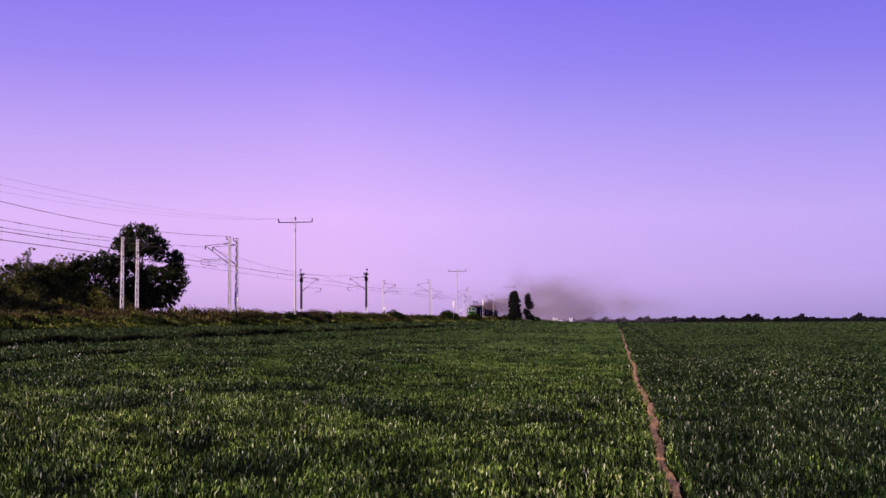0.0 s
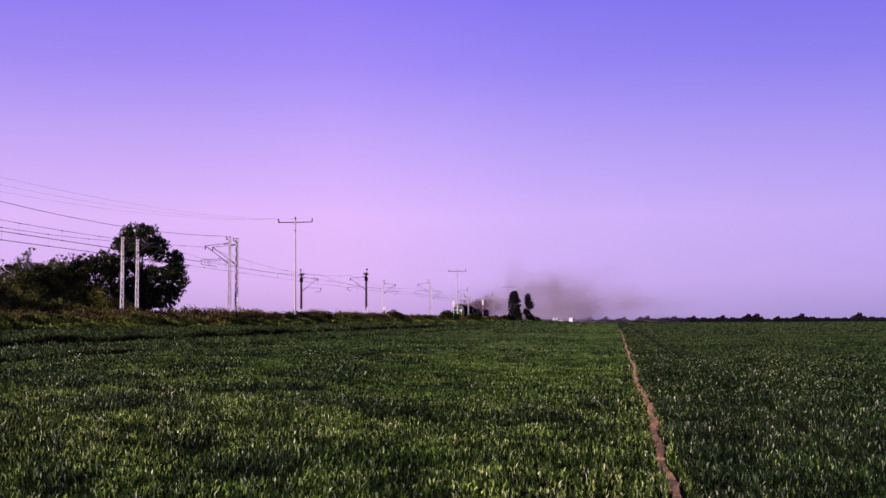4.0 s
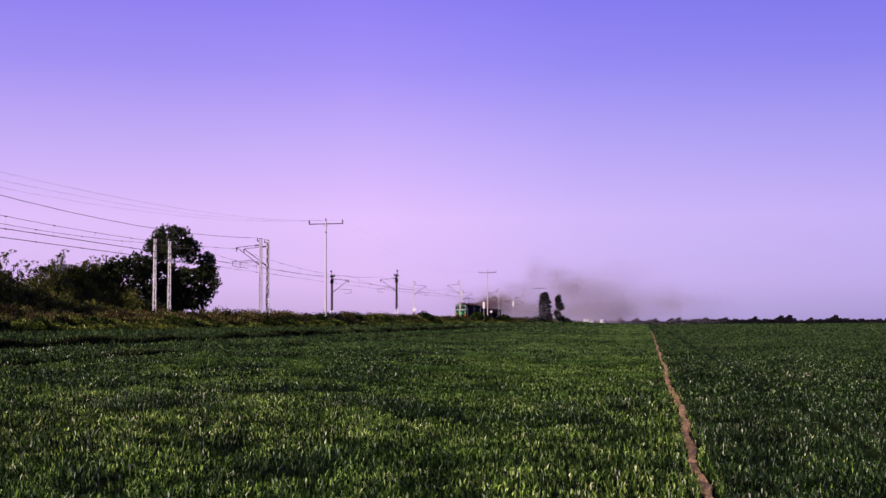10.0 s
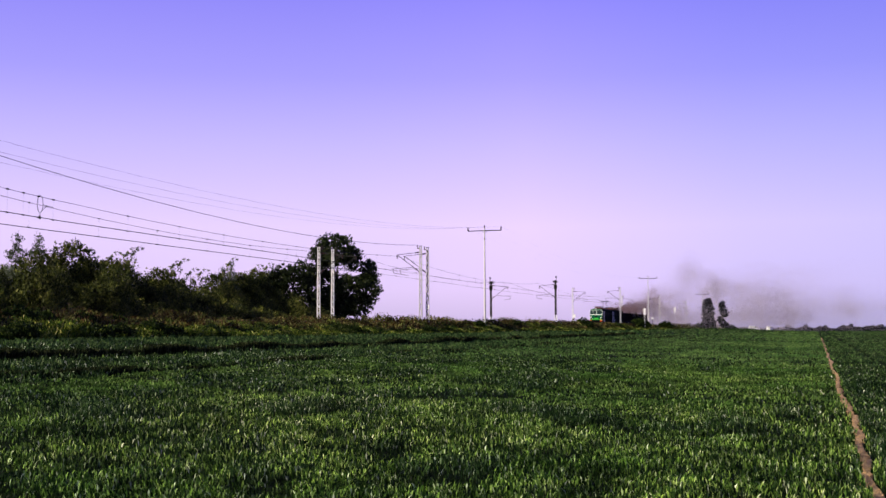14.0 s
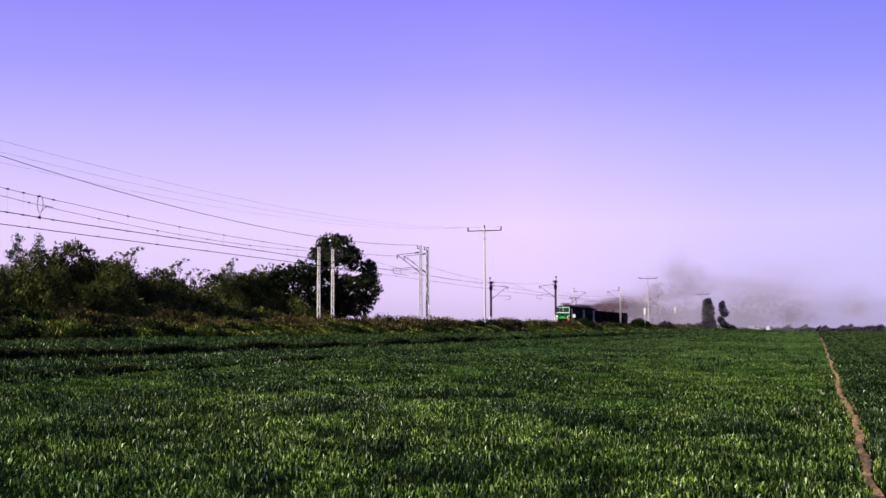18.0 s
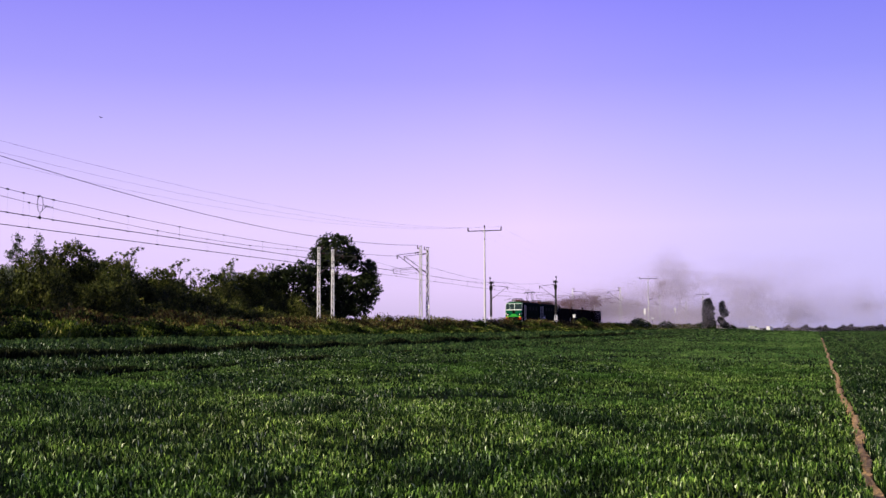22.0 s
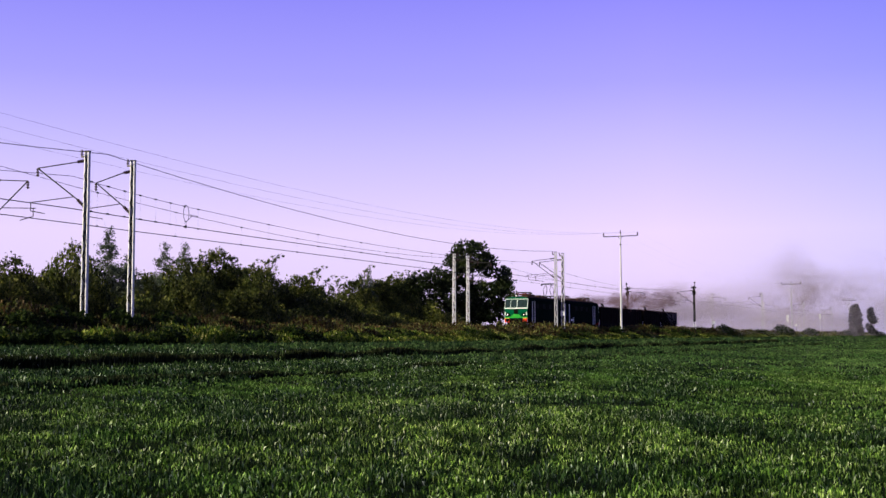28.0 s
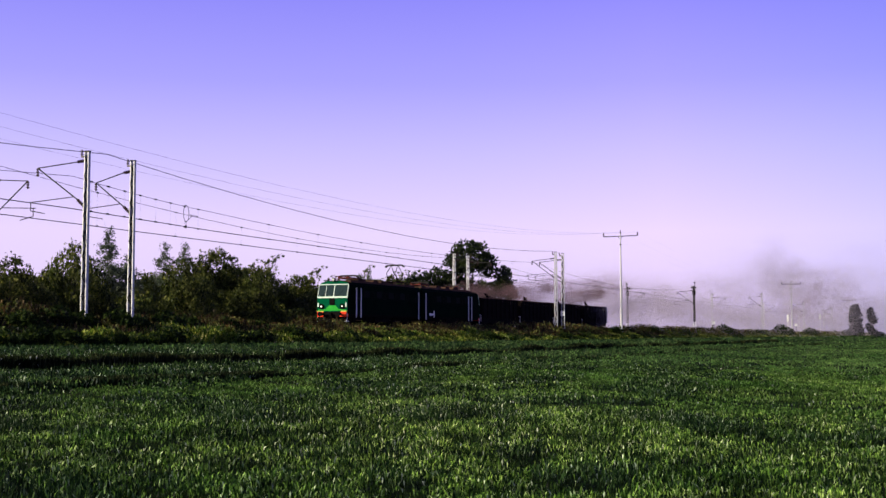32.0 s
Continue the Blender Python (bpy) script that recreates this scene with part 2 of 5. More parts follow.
def field_material():
    """Soil and stubble between the plants near by, a closed green crop far off, striped along the rows."""
    m, nt, b = shader("field_ground")
    big, mid, fine = noise_node(nt, 0.035, 4, "Position"), noise_node(nt, 0.35, 5, "Position"), noise_node(nt, 5.0, 6, "Position")
    base = ramp_node(nt, [(0.30, (0.007, 0.014, 0.003)), (0.55, (0.018, 0.032, 0.007)), (0.75, (0.045, 0.066, 0.016))], mid.outputs["Fac"])
    tint = ramp_node(nt, [(0.35, (0.60, 0.72, 0.70)), (0.65, (1.1, 1.05, 0.9))], big.outputs["Fac"])
    speck = ramp_node(nt, [(0.35, (0.45, 0.45, 0.45)), (0.7, (1.15, 1.15, 1.1))], fine.outputs["Fac"])
    c = mixed(nt, base.outputs["Color"], tint.outputs["Color"], 1.0, "MULTIPLY")
    c = mixed(nt, c, speck.outputs["Color"], 1.0, "MULTIPLY")
    nt.links.new(c, b.inputs["Base Color"])
    b.inputs["Roughness"].default_value, b.inputs["Specular IOR Level"].default_value = 0.95, 0.02
    bp = nt.nodes.new("ShaderNodeBump")
    bp.inputs["Strength"].default_value, bp.inputs["Distance"].default_value = 1.0, 0.25
    nt.links.new(fine.outputs["Fac"], bp.inputs["Height"])
    nt.links.new(bp.outputs["Normal"], b.inputs["Normal"])
    return m


FIELD = field_material()


def dust_material(name, dark, light):
    """Fine drifting grains, some darker than others, letting some light through."""
    m, nt, b = shader(name)
    r = ramp_node(nt, [(0.0, dark), (1.0, light)], nt.nodes.new("ShaderNodeNewGeometry").outputs["Random Per Island"])
    d, tl, both = nt.nodes.new("ShaderNodeBsdfDiffuse"), nt.nodes.new("ShaderNodeBsdfTranslucent"), nt.nodes.new("ShaderNodeMixShader")
    both.inputs[0].default_value = 0.5
    nt.links.new(r.outputs["Color"], d.inputs["Color"])
    nt.links.new(r.outputs["Color"], tl.inputs["Color"])
    nt.links.new(d.outputs[0], both.inputs[1])
    nt.links.new(tl.outputs[0], both.inputs[2])
    nt.links.new(both.outputs[0], nt.nodes["Material Output"].inputs["Surface"])
    return m


DUST = dust_material("coal_dust_grains", (0.14, 0.085, 0.085), (0.30, 0.19, 0.195))
MIDDUST = dust_material("drifting_dust_grains", (0.34, 0.265, 0.285), (0.50, 0.41, 0.435))
HAZE = dust_material("thin_dust_grains", (0.46, 0.40, 0.445), (0.63, 0.56, 0.61))

# ---- building helpers ----


def part(name, bm, material, parent=None, label="", smooth=False):
    me = bpy.data.meshes.new(name)
    bm.to_mesh(me)
    bm.free()
    me.materials.append(material)
    if smooth:
        me.polygons.foreach_set("use_smooth", [True] * len(me.polygons))
    ob = new(name, me)
    if parent is not None:
        ob.parent = parent
    if label:
        ob["label"] = label
    return ob


def shared(name, me, parent, m):
    """A further piece on the same mesh."""
    ob = new(name, me)
    ob.parent = parent
    ob.matrix_basis = m
    return ob


def box(bm, x0, x1, y0, y1, z0, z1, bevel=0.0):
    v = [bm.verts.new((x, y, z)) for z in (z0, z1) for x, y in ((x0, y0), (x1, y0), (x1, y1), (x0, y1))]
    fs = [bm.faces.new([v[i] for i in q]) for q in ((3, 2, 1, 0), (4, 5, 6, 7), (0, 1, 5, 4), (1, 2, 6, 5), (2, 3, 7, 6), (3, 0, 4, 7))]
    if bevel:
        bmesh.ops.bevel(bm, geom=list({e for f in fs for e in f.edges}), offset=bevel, segments=2, affect="EDGES", profile=0.6)
    return bm


def rod(bm, a, b, r0, r1=None, n=6):
    """A tapered round bar from a to b."""
    a, b = Vector(a), Vector(b)
    r1 = r0 if r1 is None else r1
    q = (b - a).to_track_quat("Z", "Y")
    rings = []
    for p, r in ((a, r0), (b, r1)):
        rings.append([bm.verts.new(p + q @ Vector((r * math.cos(2 * math.pi * i / n), r * math.sin(2 * math.pi * i / n), 0))) for i in range(n)])
    for i in range(n):
        bm.faces.new((rings[0][i], rings[0][(i + 1) % n], rings[1][(i + 1) % n], rings[1][i]))
    bm.faces.new(rings[0][::-1])
    bm.faces.new(rings[1])
    return bm


def chain(bm, points, r, n=5):
    """A thin bar along many points, one closed tube."""
    rings = []
    pts = [Vector(p) for p in points]
    for i, p in enumerate(pts):
        q = (pts[min(i + 1, len(pts) - 1)] - pts[max(i - 1, 0)]).to_track_quat("Z", "Y")
        rings.append([bm.verts.new(p + q @ Vector((r * math.cos(2 * math.pi * k / n), r * math.sin(2 * math.pi * k / n), 0))) for k in range(n)])
    for a, b in zip(rings, rings[1:]):
        for k in range(n):
            bm.faces.new((a[k], a[(k + 1) % n], b[(k + 1) % n], b[k]))
    bm.faces.new(rings[0][::-1])
    bm.faces.new(rings[-1])
    return bm


def lathe(bm, profile, n=12, axis="Z", at=(0, 0, 0)):
    """Rings of (radius, along) turned about an axis."""
    rings = []
    for r, h in profile:
        ring = []
        for i in range(n):
            c, s = r * math.cos(2 * math.pi * i / n), r * math.sin(2 * math.pi * i / n)
            p = {"Z": (c, s, h), "Y": (c, h, s), "X": (h, c, s)}[axis]
            ring.append(bm.verts.new(Vector(p) + Vector(at)))
        rings.append(ring)
    for a, b in zip(rings, rings[1:]):
        for i in range(n):
            bm.faces.new((a[i], a[(i + 1) % n], b[(i + 1) % n], b[i]))
    bm.faces.new(rings[0][::-1])
    bm.faces.new(rings[-1])
    bmesh.ops.recalc_face_normals(bm, faces=bm.faces)
    return bm


def sheet(name, co, faces_n, material, parent=None, uv=None):
    """A mesh of many equal-sided faces from arrays; co holds the faces' corners one after another."""
    me = bpy.data.meshes.new(name)
    nv = len(co)
    nf = nv // faces_n
    me.vertices.add(nv)
    me.vertices.foreach_set("co", np.ascontiguousarray(co, dtype=np.float32).ravel())
    me.loops.add(nv)
    me.loops.foreach_set("vertex_index", np.arange(nv, dtype=np.int32))
    me.polygons.add(nf)
    me.polygons.foreach_set("loop_start", np.arange(0, nv, faces_n, dtype=np.int32))
    if uv is not None:
        me.uv_layers.new(name="UVMap").data.foreach_set("uv", np.ascontiguousarray(uv, dtype=np.float32).ravel())
    me.update(calc_edges=True)
    me.materials.append(material)
    ob = new(name, me)
    if parent is not None:
        ob.parent = parent
    return ob


def smooth_noise(x, y, scale, seed):
    """Value noise on the plan, 0 to 1."""
    g = np.random.RandomState(seed).rand(64, 64)
    u, v = x / scale, y / scale
    i, j = np.floor(u).astype(int), np.floor(v).astype(int)
    a, b = u - i, v - j
    a, b = a * a * (3 - 2 * a), b * b * (3 - 2 * b)
    i0, i1, j0, j1 = i % 64, (i + 1) % 64, j % 64, (j + 1) % 64
    return g[i0, j0] * (1 - a) * (1 - b) + g[i1, j0] * a * (1 - b) + g[i0, j1] * (1 - a) * b + g[i1, j1] * a * b


# heights of the ground across the railway, from west to east
CROSS_X = [-3000, -70, -60, -57.5, -45.6, -44.2, -41.0, -3.0, 3000]
CROSS_Z = [0.9, 1.3, 1.5, 2.05, 2.05, 1.70, 1.00, 0.0, 0.0]


def ground_z(x, y):
    """The ground's height, with the field's slight unevenness."""
    x, y = np.asarray(x, float), np.asarray(y, float)
    z = np.interp(x, CROSS_X, CROSS_Z)
    return z + 0.10 * (smooth_noise(x + 500, y + 500, 9.0, 3) - 0.5) * (x > -44)


# ---- ground ----


def build_ground():
    xs = np.concatenate([[-3000, -1200, -400, -160, -100, -80], np.arange(-70, -40, 1.0), np.arange(-40, 16, 1.6), [18, 24, 40, 80, 160, 400, 1200, 3000]])
    ys = np.concatenate([[-600, -200, -60, -20], np.arange(-10, 120, 1.6), np.arange(122, 300, 8.0), [320, 400, 520, 700, 1000, 1600, 3000, 4800]])
    X, Y = np.meshgrid(xs, ys, indexing="ij")
    Z = ground_z(X, Y)
    me = bpy.data.meshes.new("ground")
    nx, ny = X.shape
    idx = np.arange(nx * ny).reshape(nx, ny)
    quads = np.stack([idx[:-1, :-1], idx[1:, :-1], idx[1:, 1:], idx[:-1, 1:]], -1).reshape(-1, 4)
    me.from_pydata(np.stack([X, Y, Z], -1).reshape(-1, 3).tolist(), [], quads.tolist())
    me.materials.append(FIELD)
    me.polygons.foreach_set("use_smooth", [True] * len(me.polygons))
    tagged(new("ground", me), "wide flat green crop field rising gently to the railway", "ground", kind="structure")


build_ground()

# bare wheel track through the crop: crumbling soil, its edges wandering


def wheel_track(x0, width, y0, y1, label):
    bm = bmesh.new()
    rng = random.Random(int(x0 * 10) + 77)
    prev = None
    y = y0
    while y < y1:
        half = width * (0.5 + 0.40 * (rng.random() - 0.5)) * (0.55 if rng.random() < 0.2 else 1.0)
        c = x0 + 0.05 * math.sin(y * 0.33) + 0.03 * math.sin(y * 1.7)
        z = float(ground_z(x0, y)) + 0.015
        row = [bm.verts.new((c + k * half, y, z + d)) for k, d in ((-1.0, -0.05), (-0.7, 0.008 * rng.random()), (0.0, 0.012 * rng.random()), (0.7, 0.008 * rng.random()), (1.0, -0.05))]
        if prev:
            for a in range(4):
                bm.faces.new((prev[a], prev[a + 1], row[a + 1], row[a]))
        prev = row
        y += 0.22 if y < 40 else 1.0
    tagged(part("wheel_track", bm, SOIL, label=label), category="path", kind="structure")


wheel_track(0.57, 0.18, -9.0, 210.0, "bare pinkish soil wheel track through the crop")


def clods():
    """Lumps of dry soil along the wheel track."""
    rng = np.random.RandomState(12)
    n = 700
    y = 8 + 45 * rng.rand(n) ** 1.6
    x = 0.57 + 0.05 * np.sin(y * 0.33) + rng.randn(n) * 0.05
    size = 0.006 + 0.013 * rng.rand(n)
    oct_f = np.array([[0, 2, 4], [2, 1, 4], [1, 3, 4], [3, 0, 4], [2, 0, 5], [1, 2, 5], [3, 1, 5], [0, 3, 5]])
    oct_v = np.array([[1, 0, 0], [-1, 0, 0], [0, 1, 0], [0, -1, 0], [0, 0, 1], [0, 0, -1.0]])
    v = oct_v[None] * (0.6 + 0.6 * rng.rand(n, 6, 1)) * size[:, None, None]
    v += np.stack([x, y, ground_z(x, y) + 0.02], -1)[:, None]
    tagged(sheet("soil_clods", v[:, oct_f].reshape(-1, 3), 3, SOIL), "dry crumbled lumps of soil along the wheel track", "soil", kind="stuff")


clods()

# ---- crop ----
NEAR_STRIP, FAR_STRIP = -19.6, -26.6     # where the taller strips begin
GAPS = [(0.57, 0.065), (2.80, 0.09), (NEAR_STRIP, 0.10), (FAR_STRIP, 0.42)]


def blades(name, x, y, z, h, w, lean, seed, material, label, category, curl=0.5, leaf=1.0):
    """Bent leaves, pointed at both ends, each one island. leaf: its share of the plant's height."""
    rng = np.random.RandomState(seed)
    n = len(x)
    a = rng.rand(n) * 2 * np.pi
    side = np.stack([np.cos(a), np.sin(a), np.zeros(n)], -1) * (w / 2)[:, None]
    fwd = np.stack([-np.sin(a), np.cos(a), np.zeros(n)], -1)
    z = z + h * (1 - leaf) * rng.rand(n) ** 0.4
    h = h * leaf
    root = np.stack([x, y, z], -1)
    up = np.array([0, 0, 1.0])
    l1 = (lean * (0.2 + 0.8 * rng.rand(n)))[:, None]
    mid = root + up * (h * 0.62)[:, None] + fwd * l1 * (h * 0.35)[:, None]
    tip = root + up * (h * (1 - curl * 0.35 * rng.rand(n)))[:, None] + fwd * l1 * h[:, None] * (0.8 + curl * rng.rand(n)[:, None])
    co = np.stack([root, mid + side, tip, mid - side], 1)
    me = bpy.data.meshes.new(name)
    me.vertices.add(4 * n)
    me.vertices.foreach_set("co", co.astype(np.float32).ravel())
    me.loops.add(4 * n)
    me.loops.foreach_set("vertex_index", np.arange(4 * n, dtype=np.int32))
    me.polygons.add(n)
    me.polygons.foreach_set("loop_start", np.arange(0, 4 * n, 4, dtype=np.int32))
    me.update(calc_edges=True)
    me.materials.append(material)
    return tagged(new(name, me), label, category, kind="stuff")


def crop_band(r0, r1, per_m2, width, height, seed, short=CROP, tall_one=TALLCROP, fade=0.18, leaf=0.62, around=False):
    rng = np.random.RandomState(seed)
    a0, a1 = (0.0, 2 * math.pi) if around else (radians(-14), radians(48))
    n = int(0.5 * (r1 * r1 - r0 * r0) * (a1 - a0) * per_m2)
    r = np.sqrt(r0 * r0 + (r1 * r1 - r0 * r0) * rng.rand(n))
    a = a0 + (a1 - a0) * rng.rand(n)
    x, y = -r * np.sin(a), r * np.cos(a)
    # plants stand in tufts along drilled rows
    x = np.where(rng.rand(n) < 0.55, np.round(x / 0.14) * 0.14 + rng.randn(n) * 0.02, x)
    keep = (x > -41.2) & (rng.rand(n) < np.clip((r - r0) / (fade * r0), 0.15 if r0 > 9 else 1, 1)) & (rng.rand(n) < np.clip((r1 - r) / (fade * r1), 0, 1))
    for c, half in GAPS:
        wander = 0.05 * np.sin(y * 0.33) + 0.03 * np.sin(y * 1.7)
        keep &= np.abs(x - c - wander) > (half + 0.45 * width) * (0.75 + 0.5 * rng.rand(n))
    stand = 0.35 * smooth_noise(x, y, 2.6, 5) + 0.65 * smooth_noise(x + 90, y, 0.42, 6)
    keep &= rng.rand(n) < np.maximum(np.clip(3.0 * (stand - 0.24), 0.16, 1), np.where(x < NEAR_STRIP, 0.75, 0))
    x, y, stand = x[keep], y[keep], stand[keep]
    n = len(x)
    edge = 0.6 * (smooth_noise(x * 0 + 7, y, 11.0, 15) - 0.5)
    strip = np.where(x < FAR_STRIP + edge, 2, np.where(x < NEAR_STRIP + edge, 1, 0))
    tall = 0.45 + 0.65 * smooth_noise(x + 40, y + 70, 3.2, 8) + 0.75 * stand + np.array([0.0, 1.1, 3.0])[strip]
    h = height * tall * (0.6 + 0.6 * rng.rand(n))
    w = width * (0.6 + 0.8 * rng.rand(n))
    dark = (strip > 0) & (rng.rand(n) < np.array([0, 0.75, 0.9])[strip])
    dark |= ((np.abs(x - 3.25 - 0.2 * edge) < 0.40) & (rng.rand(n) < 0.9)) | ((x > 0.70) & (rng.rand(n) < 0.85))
    h = np.where((x > FAR_STRIP + 0.6) & (x < FAR_STRIP + 1.8), 0.6 * h, h) * np.interp(x, [-41, -38, -30], [0.45, 0.7, 1.0])
    tuft = smooth_noise(x + 11, y + 23, 1.7, 17) * 0.7 + 0.3 * smooth_noise(x, y + 5, 0.6, 18) > np.interp(x, [-19, -13, -9, -6], [0.50, 0.53, 0.59, 0.72])
    h = np.where(tuft & (strip == 0), 1.7 * h, h)
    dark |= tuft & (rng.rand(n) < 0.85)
    z = ground_z(x, y) - 0.01
    for sel, material, label in ((~dark, short, "short fresh green crop with glints in the blade colours"), (dark, tall_one, "taller blue-green crop in strips")):
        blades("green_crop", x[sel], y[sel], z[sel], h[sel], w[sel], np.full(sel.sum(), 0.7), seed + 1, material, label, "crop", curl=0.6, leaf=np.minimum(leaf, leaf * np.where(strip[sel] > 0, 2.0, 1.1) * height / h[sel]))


crop_band(0.5, 8.7, 220, 0.028, 0.13, 19, around=True)
crop_band(8.5, 26, 1060, 0.0155, 0.14, 21, leaf=0.60)
crop_band(21, 58, 200, 0.036, 0.13, 31, MIDCROP)
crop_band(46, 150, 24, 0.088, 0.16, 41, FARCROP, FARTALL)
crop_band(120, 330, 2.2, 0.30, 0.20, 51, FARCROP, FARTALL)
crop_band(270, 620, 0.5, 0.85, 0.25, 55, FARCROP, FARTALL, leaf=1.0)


def stalks(x0, x1, high, seed):
    """Dark stalks added along the edge of a taller strip, standing in for its shaded face."""
    rng = np.random.RandomState(seed)
    n = int(300 * (x1 - x0) * 420)
    y = 8 + 170 * rng.rand(n) ** 1.3
    x = x0 + (x1 - x0) * rng.rand(n) + 0.6 * (smooth_noise(y * 0 + 7, y, 11.0, 15) - 0.5)
    h = high * (0.6 + 0.5 * rng.rand(n)) * np.clip(0.40 + 1.1 * smooth_noise(x * 0, y, 2.9, seed), 0.45, 1.15)
    blades("green_crop", x, y, ground_z(x, y) - 0.01, h, 0.03 + 0.0007 * y + 0.02 * rng.rand(n), np.full(n, 0.25), seed + 1, SHADESTALK, "stalks coloured dark for the shaded edge of the taller crop", "crop")


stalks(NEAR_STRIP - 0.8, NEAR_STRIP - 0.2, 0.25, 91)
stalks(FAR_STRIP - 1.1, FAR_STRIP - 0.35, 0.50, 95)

# ---- railway ----


def build_railway():
    bm = bmesh.new()
    prev = None
    prof = [(-58.3, 1.85), (-56.0, 2.44), (-46.9, 2.44), (-44.9, 1.80)]
    y = -60.0
    while y < 900:
        row = [bm.verts.new((px, y, pz + 0.03 * random.random())) for px, pz in prof]
        if prev:
            for a in range(3):
                bm.faces.new((prev[a], prev[a + 1], row[a + 1], row[a]))
        prev = row
        y += 4.0
    tagged(part("ballast", bm, BALLAST, label="grey crushed stone ballast bed"), category="ballast", kind="structure")
    for cx in (NEAR_TRACK, FAR_TRACK):
        track = tagged(new("railway_track"), "weathered railway track on concrete sleepers and ballast", "railway track", "railway tracks")
        track.location = (cx, 0, RAIL)
        for side in (-0.75, 0.75):
            bm = bmesh.new()
            box(bm, side - 0.036, side + 0.036, -60, 900, -0.045, 0.0)
            box(bm, side - 0.010, side + 0.010, -60, 900, -0.145, -0.045)
            box(bm, side - 0.07, side + 0.07, -60, 900, -0.17, -0.145)
            part("rail", bm, STEEL, track)
        bm = bmesh.new()
        y = 10.0
        while y < 330:
            box(bm, -1.25, 1.25, y, y + 0.25, -0.33, -0.172)
            y += 0.62
        tagged(part("sleepers", bm, SLEEPER, track, "row of concrete sleepers"), kind="stuff")


build_railway()

PANTOGRAPH = RAIL + 6.30   # height to which the raised pantograph reaches


def insulator(bm, a, b, discs=4):
    a, b = Vector(a), Vector(b)
    rod(bm, a, b, 0.045)
    for i in range(discs):
        c = a.lerp(b, (i + 0.5) / discs)
        rod(bm, c - (b - a) * 0.06, c + (b - a) * 0.06, 0.11, 0.08, 8)
    return bm


def catenary_mast(height, outreach=3.1, steel=None, tie=0.75, drop=0.25, label="pale lattice steel catenary mast beside the railway", bars=None):
    """A lattice mast of two channels; its cantilever reaches towards -X, over the track."""
    mast = tagged(new("catenary_mast"), label, "mast", "catenary masts")
    steel = steel or MAST
    H = height
    for s in (-1, 1):
        bm = bmesh.new()
        b0, b1 = 0.155, 0.10
        for (w0, w1, d0, d1) in ((-0.012, 0.012, -0.09, 0.09), (0.0, 0.06, -0.09, -0.075), (0.0, 0.06, 0.075, 0.09)):
            lo = [bm.verts.new((s * b0 + s * x, y, -0.3)) for x, y in ((w0, d0), (w1, d0), (w1, d1), (w0, d1))]
            hi = [bm.verts.new((s * b1 + s * x, y, H)) for x, y in ((w0, d0), (w1, d0), (w1, d1), (w0, d1))]
            for i in range(4):
                bm.faces.new((lo[i], lo[(i + 1) % 4], hi[(i + 1) % 4], hi[i]))
            bm.faces.new(hi)
        bmesh.ops.recalc_face_normals(bm, faces=bm.faces)
        part("channel", bm, steel, mast)
    n, thick = (13, 0.026) if bars is None else (17, 0.045)
    for i in range(n):
        z0, z1 = 0.25 + (H - 0.5) * i / n, 0.25 + (H - 0.5) * (i + 1) / n
        k = 0.14 - 0.045 * i / n
        bm = bmesh.new()
        for d in (-0.085, 0.085):
            rod(bm, (-k if i % 2 else k, d, z0), (k if i % 2 else -k, d, z1), thick, n=4)
        part("lattice_bar", bm, bars or steel, mast)
    bm = bmesh.new()
    box(bm, -0.17, 0.17, -0.12, 0.12, H, H + 0.06, 0.01)
    part("cap", bm, MASTDARK, mast)
    top, low = H - tie, H - 3.2
    bm = bmesh.new()
    rod(bm, (-0.75, 0, top - 0.05), (-outreach, 0, top - drop), 0.036)
    part("top_tie", bm, MASTDARK, mast)
    bm = bmesh.new()
    insulator(bm, (-0.14, 0, top), (-0.75, 0, top - 0.05))
    part("insulator", bm, INSUL, mast)
    bm = bmesh.new()
    rod(bm, (-0.7, 0, low + 0.45), (-outreach, 0, top - drop), 0.040)
    part("strut", bm, MASTDARK, mast)
    bm = bmesh.new()
    insulator(bm, (-0.14, 0, low), (-0.7, 0, low + 0.45))
    part("insulator", bm, INSUL, mast)
    bm = bmesh.new()
    rod(bm, (-0.9, 0, low + 0.62), (-outreach - 0.7, 0, low + 0.45), 0.030)
    rod(bm, (-outreach - 0.5, 0, low + 0.46), (-outreach - 0.5, 0, low - 0.05), 0.03)
    rod(bm, (-outreach - 0.5, 0, low - 0.05), (-outreach + 0.6, 0, low - 0.25), 0.03)
    part("registration_arm", bm, MASTDARK, mast)
    bm = bmesh.new()
    insulator(bm, (-outreach, 0, top - drop), (-outreach, 0, top - drop - 0.5), 3)
    part("insulator", bm, INSUL, mast)
    bm = bmesh.new()
    box(bm, -0.45, -0.12, -0.05, 0.05, H - 0.32, H - 0.22)
    insulator(bm, (-0.42, 0, H - 0.2), (-0.42, 0, H + 0.15), 2)
    part("earth_wire_bracket", bm, INSUL, mast)
    return mast


